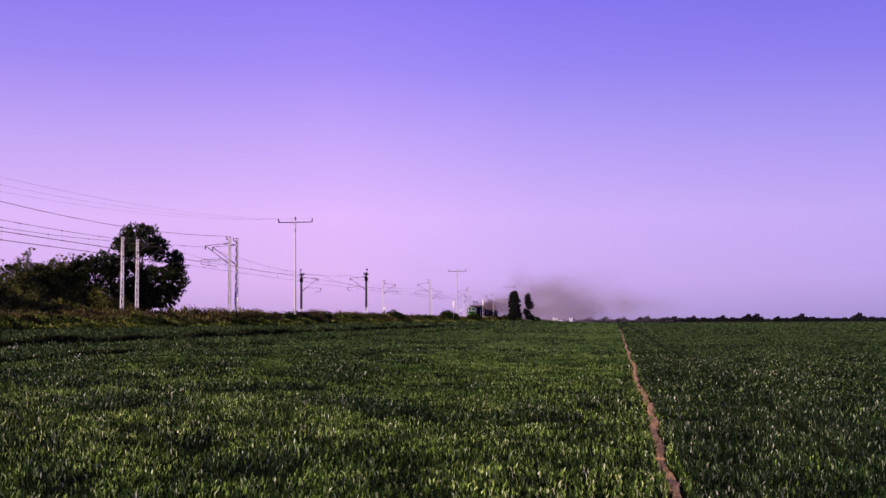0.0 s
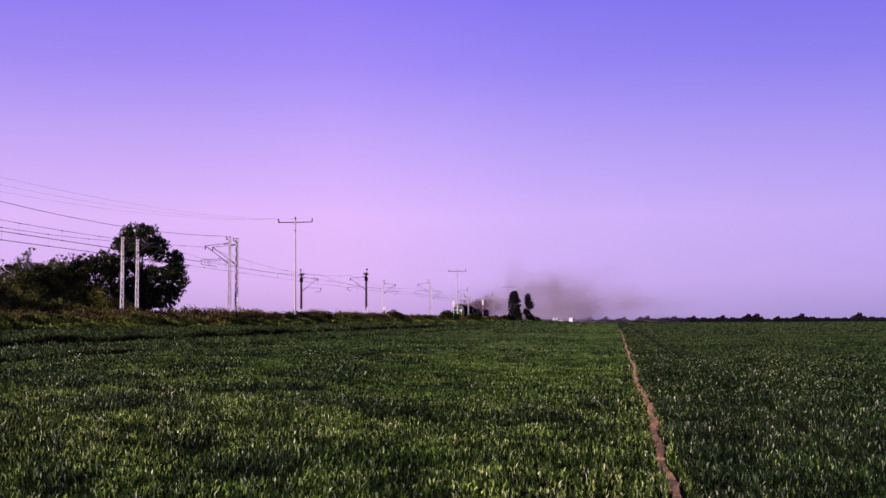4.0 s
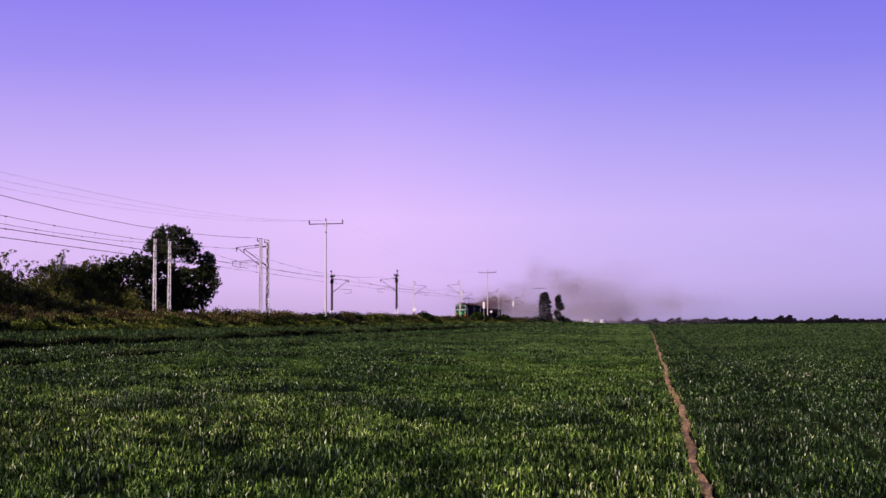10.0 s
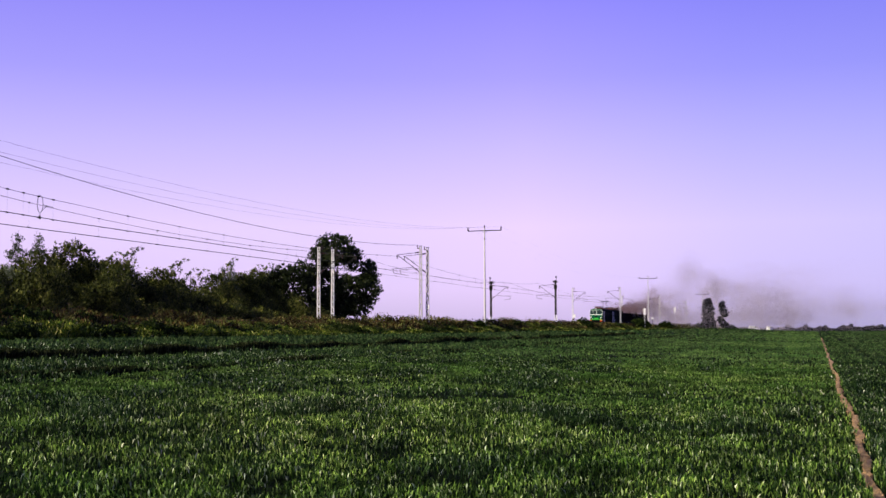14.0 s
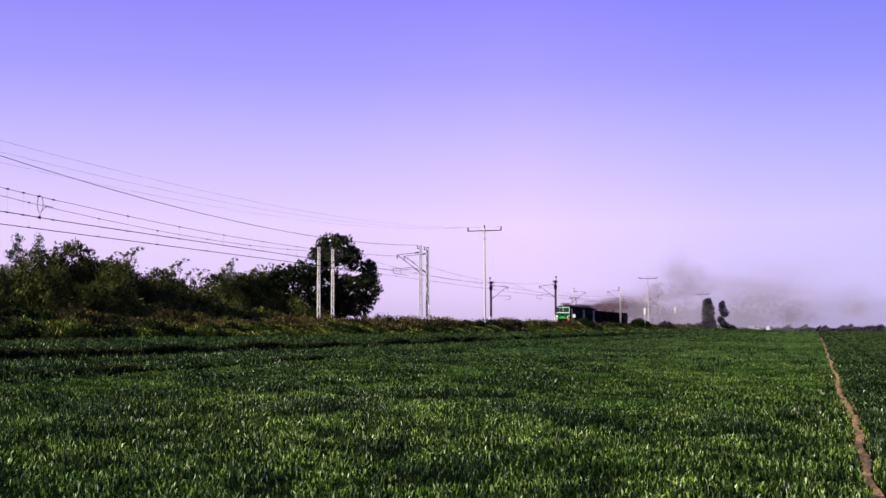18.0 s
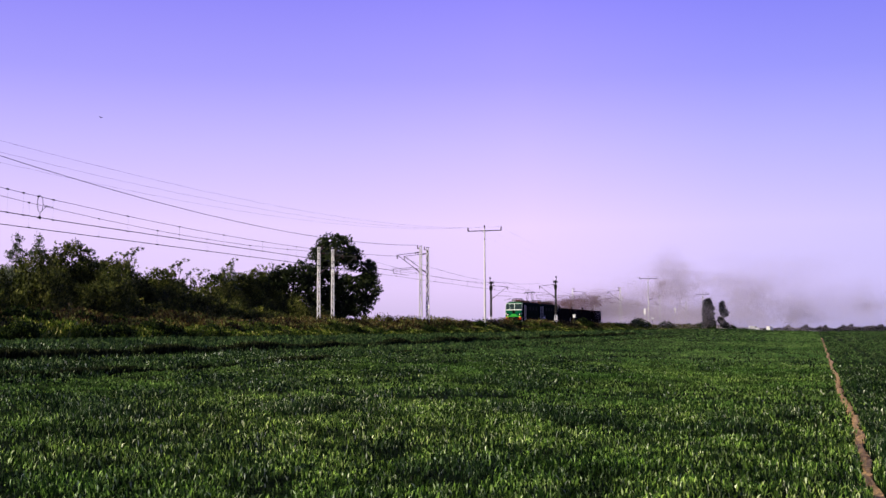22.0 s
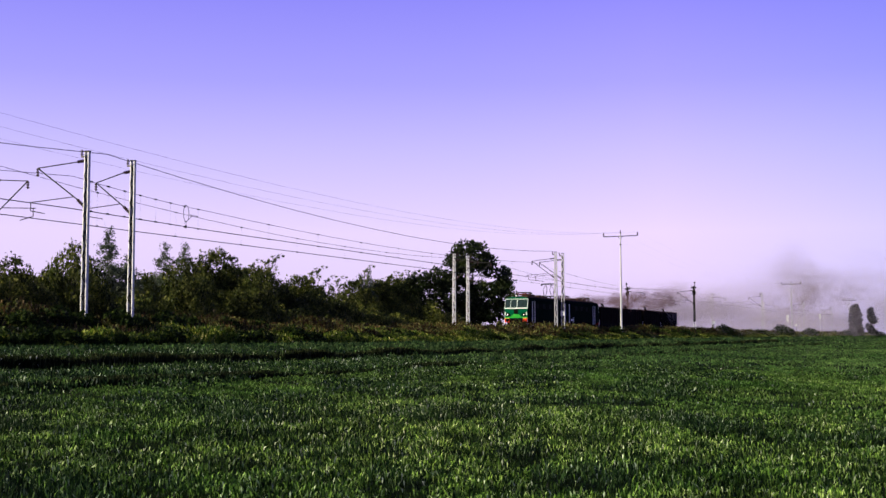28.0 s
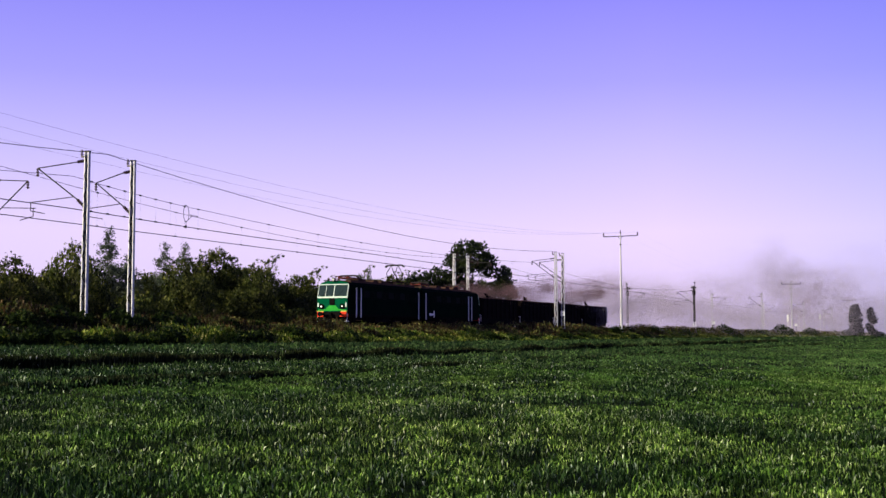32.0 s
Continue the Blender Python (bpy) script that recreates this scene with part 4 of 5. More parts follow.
# low shrubs in the weeds at the foot of the bank
shrub = set_plant(plant("low_shrub", "low dark shrub among the trackside weeds", "shrub", "trackside shrubs", 121, 1.4,
                        [(0, 0, 0.6, 0.9, 0.8, 0.6), (0.6, 0.1, 0.45, 0.6, 0.6, 0.45), (-0.6, 0, 0.4, 0.6, 0.6, 0.4)],
                        0.16, 150, 13, DARKLEAF, 0.03, clump_r=0.2), -42.4, 66)
for yy, s, xo in ((39.5, 0.7, -41.4), (40.8, 0.6, -41.5), (45.6, 0.65, -41.4), (47.4, 0.75, -41.5), (49.2, 0.6, -41.4), (50.7, 0.7, -41.5), (59.2, 0.7, -41.4), (66.4, 0.65, -41.4), (64.9, 0.5, -41.5),
                  (44.0, 1.0, -44.9), (46.6, 1.15, -45.2), (48.3, 1.0, -45.0), (51.6, 1.1, -45.2), (53.0, 0.9, -44.9), (56.0, 1.1, -45.1), (58.3, 0.9, -45.3), (62.0, 0.9, -45.0), (66.0, 0.8, -45.2), (41.5, 1.1, -45.2),
                  (42, 0.9, -41.7), (44, 0.75, -41.9), (52, 0.9, -41.7), (54, 0.7, -42.6), (61, 0.85, -41.7), (68, 0.8, -41.9), (73, 0.8, -42.0), (84, 0.7, -42.6), (101, 0.75, -42.4), (124, 0.7, -43),
                  (150, 1.1, -44.2), (171, 1.2, -44.8), (190, 1.0, -44), (226, 1.7, -45), (229, 1.4, -44.7), (262, 1.3, -44), (300, 2.2, -45), (309, 1.8, -44.5)):
    again(shrub, xo, yy, brush.random() * 360, s)

# two tall narrow trees far along the line, and shrubs about their feet
poplar = set_plant(plant("poplar_tree", "tall dark narrow poplar near the far end of the line", "tree", "far poplars", 131, 12.5,
                         [(0, 0, 7.2, 2.3, 2.3, 5.0), (0.3, 0, 3.0, 2.5, 2.3, 2.6), (0, 0, 10.6, 1.5, 1.5, 1.8)], 0.55, 620, 12, FARLEAF, 0.3, clump_r=0.7), -41.7, 465)
set_plant(plant("poplar_tree", "tall thin poplar with gaps in its crown", "tree", "far poplars", 133, 12.0,
                [(0, 0, 9.6, 1.3, 1.3, 2.0), (0.8, 0, 7.0, 1.7, 1.4, 1.6), (-0.6, 0, 4.2, 1.3, 1.2, 1.3), (0.7, 0, 2.4, 1.5, 1.2, 1.3)], 0.55, 210, 11, FARLEAF, 0.22,
                clump_r=0.7), -36.2, 466)
for xx, yy, s in ((-47, 440, 1.5), (-44, 452, 1.9), (-39.5, 462, 1.6), (-33, 468, 2.0), (-51, 420, 1.4), (-44, 350, 2.0)):
    again(shrub, xx, yy, brush.random() * 360, s)

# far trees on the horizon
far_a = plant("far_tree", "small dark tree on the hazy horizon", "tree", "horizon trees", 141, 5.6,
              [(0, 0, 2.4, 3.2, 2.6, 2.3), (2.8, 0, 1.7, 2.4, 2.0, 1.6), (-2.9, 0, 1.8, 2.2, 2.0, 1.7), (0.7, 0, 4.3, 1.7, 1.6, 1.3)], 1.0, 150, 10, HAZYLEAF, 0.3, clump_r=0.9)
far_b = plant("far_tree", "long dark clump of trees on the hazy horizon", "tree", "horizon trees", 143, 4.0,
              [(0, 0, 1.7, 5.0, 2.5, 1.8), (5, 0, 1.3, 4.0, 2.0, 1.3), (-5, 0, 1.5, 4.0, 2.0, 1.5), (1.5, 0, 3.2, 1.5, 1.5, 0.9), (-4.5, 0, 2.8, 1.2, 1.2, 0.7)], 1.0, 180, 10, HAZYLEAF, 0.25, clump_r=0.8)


def at_heading(az, r):
    """A place at a heading in degrees right of the middle view."""
    a = radians(AXIS - az)
    return -r * math.sin(a), r * math.cos(a)


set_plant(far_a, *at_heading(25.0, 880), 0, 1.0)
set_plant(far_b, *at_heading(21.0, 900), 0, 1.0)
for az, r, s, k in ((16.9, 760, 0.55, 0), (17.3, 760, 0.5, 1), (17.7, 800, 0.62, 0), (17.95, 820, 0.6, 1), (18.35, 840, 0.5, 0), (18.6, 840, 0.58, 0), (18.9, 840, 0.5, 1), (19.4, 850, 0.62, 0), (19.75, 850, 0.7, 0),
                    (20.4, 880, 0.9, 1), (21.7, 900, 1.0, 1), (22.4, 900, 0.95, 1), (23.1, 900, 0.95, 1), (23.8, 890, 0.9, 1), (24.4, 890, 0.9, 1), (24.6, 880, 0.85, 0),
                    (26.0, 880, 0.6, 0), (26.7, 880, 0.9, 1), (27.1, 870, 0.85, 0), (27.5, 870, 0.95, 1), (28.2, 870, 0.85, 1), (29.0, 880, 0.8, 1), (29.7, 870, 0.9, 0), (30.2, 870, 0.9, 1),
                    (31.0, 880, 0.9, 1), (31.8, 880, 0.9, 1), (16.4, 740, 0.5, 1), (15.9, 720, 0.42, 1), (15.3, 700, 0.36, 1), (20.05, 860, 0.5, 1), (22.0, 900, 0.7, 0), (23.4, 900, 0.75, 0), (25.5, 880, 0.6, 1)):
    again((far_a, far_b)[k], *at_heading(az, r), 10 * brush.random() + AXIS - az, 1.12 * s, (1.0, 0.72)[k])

# ---- small things along the line ----


def line_signal(x, y, plate_z, name="railway_signal"):
    s = tagged(new(name), "tall white-faced signal board on a thin pole", "signal", "line signals")
    z0 = float(ground_z(x, y))
    s.location = (x, y, z0)
    bm = bmesh.new()
    rod(bm, (0, 0, -0.3), (0, 0, plate_z + 0.6), 0.06)
    part("pole", bm, MAST, s)
    bm = bmesh.new()
    box(bm, -0.28, 0.28, -0.14, -0.08, plate_z - 0.9, plate_z + 0.9, 0.05)
    part("board", bm, PLATE, s)
    bm = bmesh.new()
    box(bm, -0.2, 0.2, -0.08, 0.12, plate_z - 0.5, plate_z + 0.5, 0.04)
    part("lamp_housing", bm, BLACK, s)
    bm = bmesh.new()
    box(bm, -0.3, 0.3, -0.3, 0.3, -0.4, 0.25, 0.04)
    part("footing", bm, CONCRETE, s)


line_signal(-44.2, 307, 4.6)
line_signal(-46.0, 391, 6.0)


def white_cabinet(x, y, w, h):
    c = tagged(new("line_cabinet"), "small white relay box on a post beside the railway", "cabinet", "line cabinets")
    z0 = float(ground_z(x, y))
    c.location = (x, y, z0)
    bm = bmesh.new()
    box(bm, -w / 2, w / 2, -w / 3, w / 3, h - 0.6, h, 0.03)
    part("body", bm, PLATE, c)
    bm = bmesh.new()
    box(bm, -w / 2 - 0.05, w / 2 + 0.05, -w / 3 - 0.05, w / 3 + 0.05, h, h + 0.06, 0.02)
    part("lid", bm, CONCRETE, c)
    bm = bmesh.new()
    rod(bm, (0, 0, -0.3), (0, 0, h - 0.6), 0.05, n=8)
    part("post", bm, MASTDARK, c)


white_cabinet(-45.2, 218.5, 0.5, 2.6)
white_cabinet(-45.6, 332, 0.65, 3.0)


def van(x, y, turn):
    v = tagged(new("parked_van"), "small white van parked far across the field", "van", "parked vans")
    v.matrix_basis = pose(x, y, float(ground_z(x, y)), 0, 0, turn)
    bm = bmesh.new()
    side = [(-2.3, 0.35), (2.3, 0.35), (2.3, 1.0), (1.5, 1.25), (0.9, 2.1), (-2.25, 2.2)]
    l = [bm.verts.new((px, -0.95, pz)) for px, pz in side]
    r = [bm.verts.new((px, 0.95, pz)) for px, pz in side]
    bm.faces.new(l)
    bm.faces.new(r[::-1])
    for i in range(len(side)):
        j = (i + 1) % len(side)
        bm.faces.new((l[j], l[i], r[i], r[j]))
    bmesh.ops.recalc_face_normals(bm, faces=bm.faces)
    body = part("body", bm, PLATE, v)
    bm = bmesh.new()
    box(bm, 0.1, 1.0, -0.965, 0.965, 1.3, 1.9)
    part("side_window", bm, GLASS, v)
    for px in (-1.4, 1.45):
        for py in (-0.9, 0.9):
            bm = bmesh.new()
            lathe(bm, [(0.2, -0.1), (0.34, -0.1), (0.34, 0.1), (0.2, 0.1)], 14, "Y", (px, py, 0.34))
            part("wheel", bm, BLACK, v)


van(*at_heading(15.32, 560), 20)
van(*at_heading(16.05, 575), 75)

# ---- train ----
CAR_L = 15.9


def wheelset(parent, y, radius, material=BLACK):
    bm = bmesh.new()
    rod(bm, (-0.8, y, radius), (0.8, y, radius), 0.08, n=8)
    axle = part("axle", bm, STEEL, parent)
    for s in (-1, 1):
        bm = bmesh.new()
        lathe(bm, [(0.1, s * 0.68), (radius, s * 0.69), (radius, s * 0.81), (radius * 0.82, s * 0.80), (radius * 0.75, s * 0.76), (0.12, s * 0.79)], 18, "X", (0, y, radius))
        part("wheel", bm, material, axle)


def bogie(parent, y, wheelbase, radius):
    bm = bmesh.new()
    for s in (-1, 1):
        box(bm, s * 1.05 - 0.06, s * 1.05 + 0.06, y - wheelbase * 0.78, y + wheelbase * 0.78, radius - 0.05, radius + 0.28, 0.03)
        for k in (-1, 1):
            box(bm, s * 1.12 - 0.07, s * 1.12 + 0.07, y + k * wheelbase / 2 - 0.2, y + k * wheelbase / 2 + 0.2, radius - 0.2, radius + 0.18, 0.03)
    box(bm, -1.0, 1.0, y - 0.25, y + 0.25, radius - 0.05, radius + 0.3, 0.03)
    b = part("bogie_frame", bm, BLACK, parent, "sooty black bogie frame")
    for k in (-1, 1):
        wheelset(b, y + k * wheelbase / 2, radius)


def buffers(parent, y, s):
    for x in (-0.875, 0.875):
        bm = bmesh.new()
        lathe(bm, [(0.10, 0), (0.10, s * 0.32), (0.07, s * 0.33), (0.07, s * 0.46), (0.22, s * 0.47), (0.22, s * 0.52), (0.1, s * 0.54)], 14, "Y", (x, y, 1.06))
        part("buffer", bm, BLACK, parent)


def front_y(z):
    return 0.62 + 0.34 * max(0.0, (z - 2.45) / 1.2)


def locomotive(label, raised, door_y, brackets):
    """One unit: its cab faces -Y at y=0, the body runs back to CAR_L."""
    loco = tagged(new("electric_locomotive"), label, "locomotive", "locomotive units")
    W = 1.50
    section = [(-W, 1.05), (-W, 2.45), (-W + 0.03, 3.60), (-W + 0.20, 3.80), (-0.75, 3.94), (0, 3.98), (0.75, 3.94), (W - 0.20, 3.80), (W - 0.03, 3.60), (W, 2.45), (W, 1.05)]
    bm = bmesh.new()
    rows = []
    for y in (None, 2.2, 5.5, 9.0, 12.5, CAR_L - 0.2):
        rows.append([bm.verts.new((x * (0.965 if y is None else 1.0), front_y(min(z, 3.7)) if y is None else y, z)) for x, z in section])
    for a, b in zip(rows, rows[1:]):
        for i in range(len(section)):
            j = (i + 1) % len(section)
            bm.faces.new((a[i], a[j], b[j], b[i]))
    bm.faces.new(rows[-1])
    bmesh.ops.recalc_face_normals(bm, faces=bm.faces)
    body = part("body", bm, SHADEDSIDE, loco, "green side panels, soot and shade both in the colour")
    # cab front: lower nose and raked upper part
    bm = bmesh.new()
    f = 0.955

    def strip(z0, z1, w0, w1, off=0.0):
        v = [bm.verts.new(p) for p in ((-w0, front_y(z0) - off, z0), (w0, front_y(z0) - off, z0), (w1, front_y(z1) - off, z1), (-w1, front_y(z1) - off, z1))]
        back = [bm.verts.new(q.co + Vector((0, 0.08, 0))) for q in v]
        bm.faces.new(v)
        for i in range(4):
            bm.faces.new((v[(i + 1) % 4], v[i], back[i], back[(i + 1) % 4]))
    strip(1.05, 2.45, 1.46, 1.46, 0.02)
    strip(2.45, 3.64, 1.46, 1.43, 0.02)
    strip(3.64, 3.80, 1.43, 1.24, 0.02)
    strip(3.80, 3.95, 1.24, 0.60, 0.02)
    bmesh.ops.recalc_face_normals(bm, faces=bm.faces)
    front = part("cab_front", bm, GREEN, loco, "bright green cab front")
    # cream band below the windows and up round them
    bm = bmesh.new()
    strip(2.45, 2.59, 1.465, 1.465, 0.035)
    strip(3.60, 3.67, 1.44, 1.40, 0.035)
    bmesh.ops.recalc_face_normals(bm, faces=bm.faces)
    part("window_band", bm, CREAM, front, "pale cream band round the windows")
    for x0, x1 in ((-1.42, -0.72), (-0.68, 0.07), (0.14, 1.40)):
        bm = bmesh.new()
        z0, z1 = 2.62, 3.58
        vv = [bm.verts.new(p) for p in ((x0, front_y(z0) - 0.03, z0), (x1, front_y(z0) - 0.03, z0), (x1, front_y(z1) - 0.03, z1), (x0, front_y(z1) - 0.03, z1))]
        bk = [bm.verts.new(q.co + Vector((0, 0.06, 0))) for q in vv]
        bm.faces.new(vv)
        bm.faces.new(bk[::-1])
        for i in range(4):
            bm.faces.new((vv[(i + 1) % 4], vv[i], bk[i], bk[(i + 1) % 4]))
        bmesh.ops.recalc_face_normals(bm, faces=bm.faces)
        part("windscreen", bm, GLASS, front)
    for xa, xb in ((-0.72, -0.68), (0.07, 0.14), (-1.465, -1.42), (1.40, 1.46)):
        bm = bmesh.new()
        z0, z1 = 2.58, 3.58
        va = [bm.verts.new(p) for p in ((xa, front_y(z0) - 0.045, z0), (xb, front_y(z0) - 0.045, z0), (xb, front_y(z1) - 0.045, z1), (xa, front_y(z1) - 0.045, z1))]
        vb = [bm.verts.new(q.co + Vector((0, 0.07, 0))) for q in va]
        bm.faces.new(va)
        for i in range(4):
            bm.faces.new((va[(i + 1) % 4], va[i], vb[i], vb[(i + 1) % 4]))
        bmesh.ops.recalc_face_normals(bm, faces=bm.faces)
        part("window_pillar", bm, CREAM, front)
    for x0, x1 in ((-1.0, -0.5), (0.5, 1.0)):
        bm = bmesh.new()
        rod(bm, (x0, front_y(2.62) - 0.07, 2.60), (x1, front_y(3.1) - 0.07, 3.15), 0.012, n=4)
        part("wiper", bm, BLACK, front)
    # lower nose: lime warning chevron, dark emblem field, headlamps
    bm = bmesh.new()
    y0 = front_y(1.5) - 0.045
    pts = [(-0.66, 1.48), (-0.34, 1.80), (0.34, 1.80), (0.66, 1.48), (1.40, 1.46), (1.40, 1.34), (-1.40, 1.34), (-1.40, 1.46)]
    a = [bm.verts.new((x, y0, z)) for x, z in pts]
    b = [bm.verts.new((x, y0 + 0.05, z)) for x, z in pts]
    bm.faces.new(a)
    for i in range(len(pts)):
        bm.faces.new((a[(i + 1) % len(pts)], a[i], b[i], b[(i + 1) % len(pts)]))
    bmesh.ops.recalc_face_normals(bm, faces=bm.faces)
    part("warning_panel", bm, LIME, front, "lime green lower panel")
    bm = bmesh.new()
    box(bm, -0.24, 0.24, y0 - 0.01, y0 + 0.04, 1.84, 2.44, 0.08)
    part("nose_shield", bm, BLACK, front, "dark worn shield on the nose")
    for s in (-1, 1):
        bm = bmesh.new()
        box(bm, min(s * 0.86, s * 1.46), max(s * 0.86, s * 1.46), y0 - 0.005, y0 + 0.04, 1.26, 1.335)
        part("warning_stripe", bm, YELLOW, front, "thin yellow stripe")
    for s in (-1, 1):
        bm = bmesh.new()
        lathe(bm, [(0.23, y0 + 0.05), (0.23, y0 - 0.08), (0.19, y0 - 0.10), (0.17, y0 - 0.06), (0.05, y0 - 0.05)], 16, "Y", (s * 1.02, 0, 1.72))
        lamp = part("headlamp", bm, BLACK, front, "round headlamp in a dark rim")
        bm = bmesh.new()
        lathe(bm, [(0.060, y0 - 0.06), (0.05, y0 - 0.105), (0.02, y0 - 0.115)], 14, "Y", (s * 1.02, 0, 1.72))
        part("lens", bm, LAMP, lamp)
        bm = bmesh.new()
        box(bm, s * 1.36 - 0.07, s * 1.36 + 0.07, y0 - 0.03, y0 + 0.03, 1.66, 2.04, 0.03)
        part("marker_light", bm, CREAM, front, "pale marker light panel")
        bm = bmesh.new()
        rod(bm, (s * 1.44, y0 + 0.05, 0.42), (s * 1.44, y0 + 0.05, 1.15), 0.035)
        box(bm, s * 1.44 - 0.22, s * 1.44 + 0.06, y0, y0 + 0.3, 0.40, 0.44)
        part("step", bm, WHITE, front, "white-painted footstep")
    bm = bmesh.new()
    lathe(bm, [(0.17, 0.96), (0.19, 0.80), (0.16, 0.76), (0.06, 0.74)], 16, "Y", (0, 0, 4.05))
    part("roof_lamp", bm, BLACK, front)
    bm = bmesh.new()
    lathe(bm, [(0.11, 0.755), (0.09, 0.735), (0.03, 0.725)], 14, "Y", (0, 0, 4.05))
    part("roof_lens", bm, PLATE, front)
    for s in (-1, 1):
        bm = bmesh.new()
        box(bm, min(s * 0.80, s * 1.42), max(s * 0.80, s * 1.42), 0.50, 0.95, 0.80, 1.24, 0.04)
        part("buffer_beam", bm, RED, loco, "red end of the buffer beam")
    bm = bmesh.new()
    box(bm, -0.81, 0.81, 0.50, 0.95, 0.78, 1.26, 0.02)
    part("coupling_plate", bm, BLACK, loco, "black plate behind the coupling")
    bm = bmesh.new()
    v = [bm.verts.new(p) for p in ((-1.2, 0.75, 0.80), (1.2, 0.75, 0.80), (1.0, 0.55, 0.28), (-1.0, 0.55, 0.28), (-1.2, 0.85, 0.80), (1.2, 0.85, 0.80), (1.0, 0.65, 0.28), (-1.0, 0.65, 0.28))]
    for q in ((0, 1, 2, 3), (7, 6, 5, 4), (0, 4, 5, 1), (1, 5, 6, 2), (2, 6, 7, 3), (3, 7, 4, 0)):
        bm.faces.new([v[i] for i in q])
    bmesh.ops.recalc_face_normals(bm, faces=bm.faces)
    part("rail_guard", bm, BLACK, loco)
    bm = bmesh.new()
    box(bm, -0.10, 0.10, 0.20, 0.55, 0.92, 1.16, 0.03)
    rod(bm, (0, 0.3, 1.0), (0, 0.28, 0.55), 0.05)
    part("coupling", bm, BLACK, loco)
    buffers(loco, 0.50, -1)
    buffers(loco, CAR_L - 0.55, 1)
    # underframe, side doors with pale rails, windows, grilles
    bm = bmesh.new()
    box(bm, -1.44, 1.44, 0.95, CAR_L - 0.6, 0.86, 1.06, 0.02)
    box(bm, -1.25, 1.25, 6.4, 9.4, 0.42, 0.88, 0.06)
    part("underframe", bm, BLACK, loco)
    for s in (-1, 1):
        for yd in (door_y, CAR_L - 1.35):
            bm = bmesh.new()
            box(bm, s * 1.49 - 0.03, s * 1.49 + 0.03, yd - 0.36, yd + 0.36, 1.15, 3.05, 0.02)
            door = part("cab_door", bm, SHADEDSIDE, loco)
            bm = bmesh.new()
            box(bm, s * 1.515 - 0.02, s * 1.515 + 0.02, yd - 0.24, yd + 0.24, 2.35, 2.9, 0.01)
            part("door_window", bm, SHADEDGLASS, door)
            for k in ((-0.86, 0.86) if yd < 5 else (1.0,)):
                bm = bmesh.new()
                rod(bm, (s * 1.60, yd + k * 0.50, 0.75), (s * 1.60, yd + k * 0.50, 3.35), 0.055)
                for zz in (0.9, 2.1, 3.3):
                    rod(bm, (s * 1.49, yd + k * 0.50, zz), (s * 1.60, yd + k * 0.50, zz), 0.02, n=4)
                part("handrail", bm, WHITE, loco, "white-painted handrail")
        for i in range(4):
            bm = bmesh.new()
            yy = 3.7 + 2.45 * i
            box(bm, s * 1.485 - 0.02, s * 1.485 + 0.02, yy, yy + 1.1, 2.55, 3.15, 0.02)
            part("side_window", bm, SHADEDGLASS, loco)
            bm = bmesh.new()
            for k in range(6):
                box(bm, s * 1.50 - 0.015, s * 1.50 + 0.015, yy + 1.3, yy + 2.2, 2.45 + 0.12 * k, 2.51 + 0.12 * k)
            part("louvre", bm, BLACK, loco)
    for s in ((-1, 1) if brackets else ()):
        bm = bmesh.new()
        v = [bm.verts.new((s * 1.53, CAR_L - 3.1 + a, b)) for a, b in ((0.0, 0.98), (0.0, 1.62), (0.14, 1.66), (0.30, 1.34), (1.10, 1.42), (1.35, 1.30), (1.05, 1.14), (0.14, 1.20), (0.14, 0.98))]
        bm.faces.new(v)
        solid = bmesh.ops.extrude_face_region(bm, geom=list(bm.faces))
        bmesh.ops.translate(bm, vec=(-s * 0.06, 0, 0), verts=[g for g in solid["geom"] if isinstance(g, bmesh.types.BMVert)])
        bmesh.ops.recalc_face_normals(bm, faces=bm.faces)
        part("jacking_bracket", bm, WHITE, loco, "white-painted slanting bracket low on the side")
    for yb in (4.0, CAR_L - 4.0):
        bogie(loco, yb, 3.05, 0.62)
    # roof: dirt-brown deck, boxes, insulators, pantographs
    bm = bmesh.new()
    box(bm, -1.12, 1.12, 1.9, CAR_L - 0.8, 3.74, 4.03, 0.06)
    part("roof_deck", bm, ROOF, loco, "rusty brown roof deck")
    for yy, w, l, h in ((5.2, 0.6, 1.4, 0.30), (7.6, 0.7, 1.0, 0.22), (9.6, 0.6, 1.2, 0.28)):
        bm = bmesh.new()
        box(bm, -w, w, yy - l / 2, yy + l / 2, 4.02, 4.02 + h, 0.05)
        part("roof_box", bm, ROOF, loco)
    bm = bmesh.new()
    for s in (-0.75, 0.75):
        rod(bm, (s, 2.6, 4.25), (s, CAR_L - 1.4, 4.25), 0.025, n=5)
        for k in range(7):
            rod(bm, (s, 2.8 + 1.7 * k, 3.9), (s, 2.8 + 1.7 * k, 4.27), 0.03, n=5)
    part("roof_conductor", bm, ROOF, loco)
    for yp, up in ((3.6, False), (CAR_L - 2.9, raised)):
        reach = (PANTOGRAPH - RAIL) / 1.05 - 4.35 if up else 0.22
        for s in (-0.55, 0.55):
            for k in (-0.9, 0.9):
                bm = bmesh.new()
                rod(bm, (s, yp + k, 3.95), (s, yp + k, 4.28), 0.07, 0.05, 8)
                part("roof_insulator", bm, INSUL, loco)
        bm = bmesh.new()
        half = 0.85 if up else 1.25
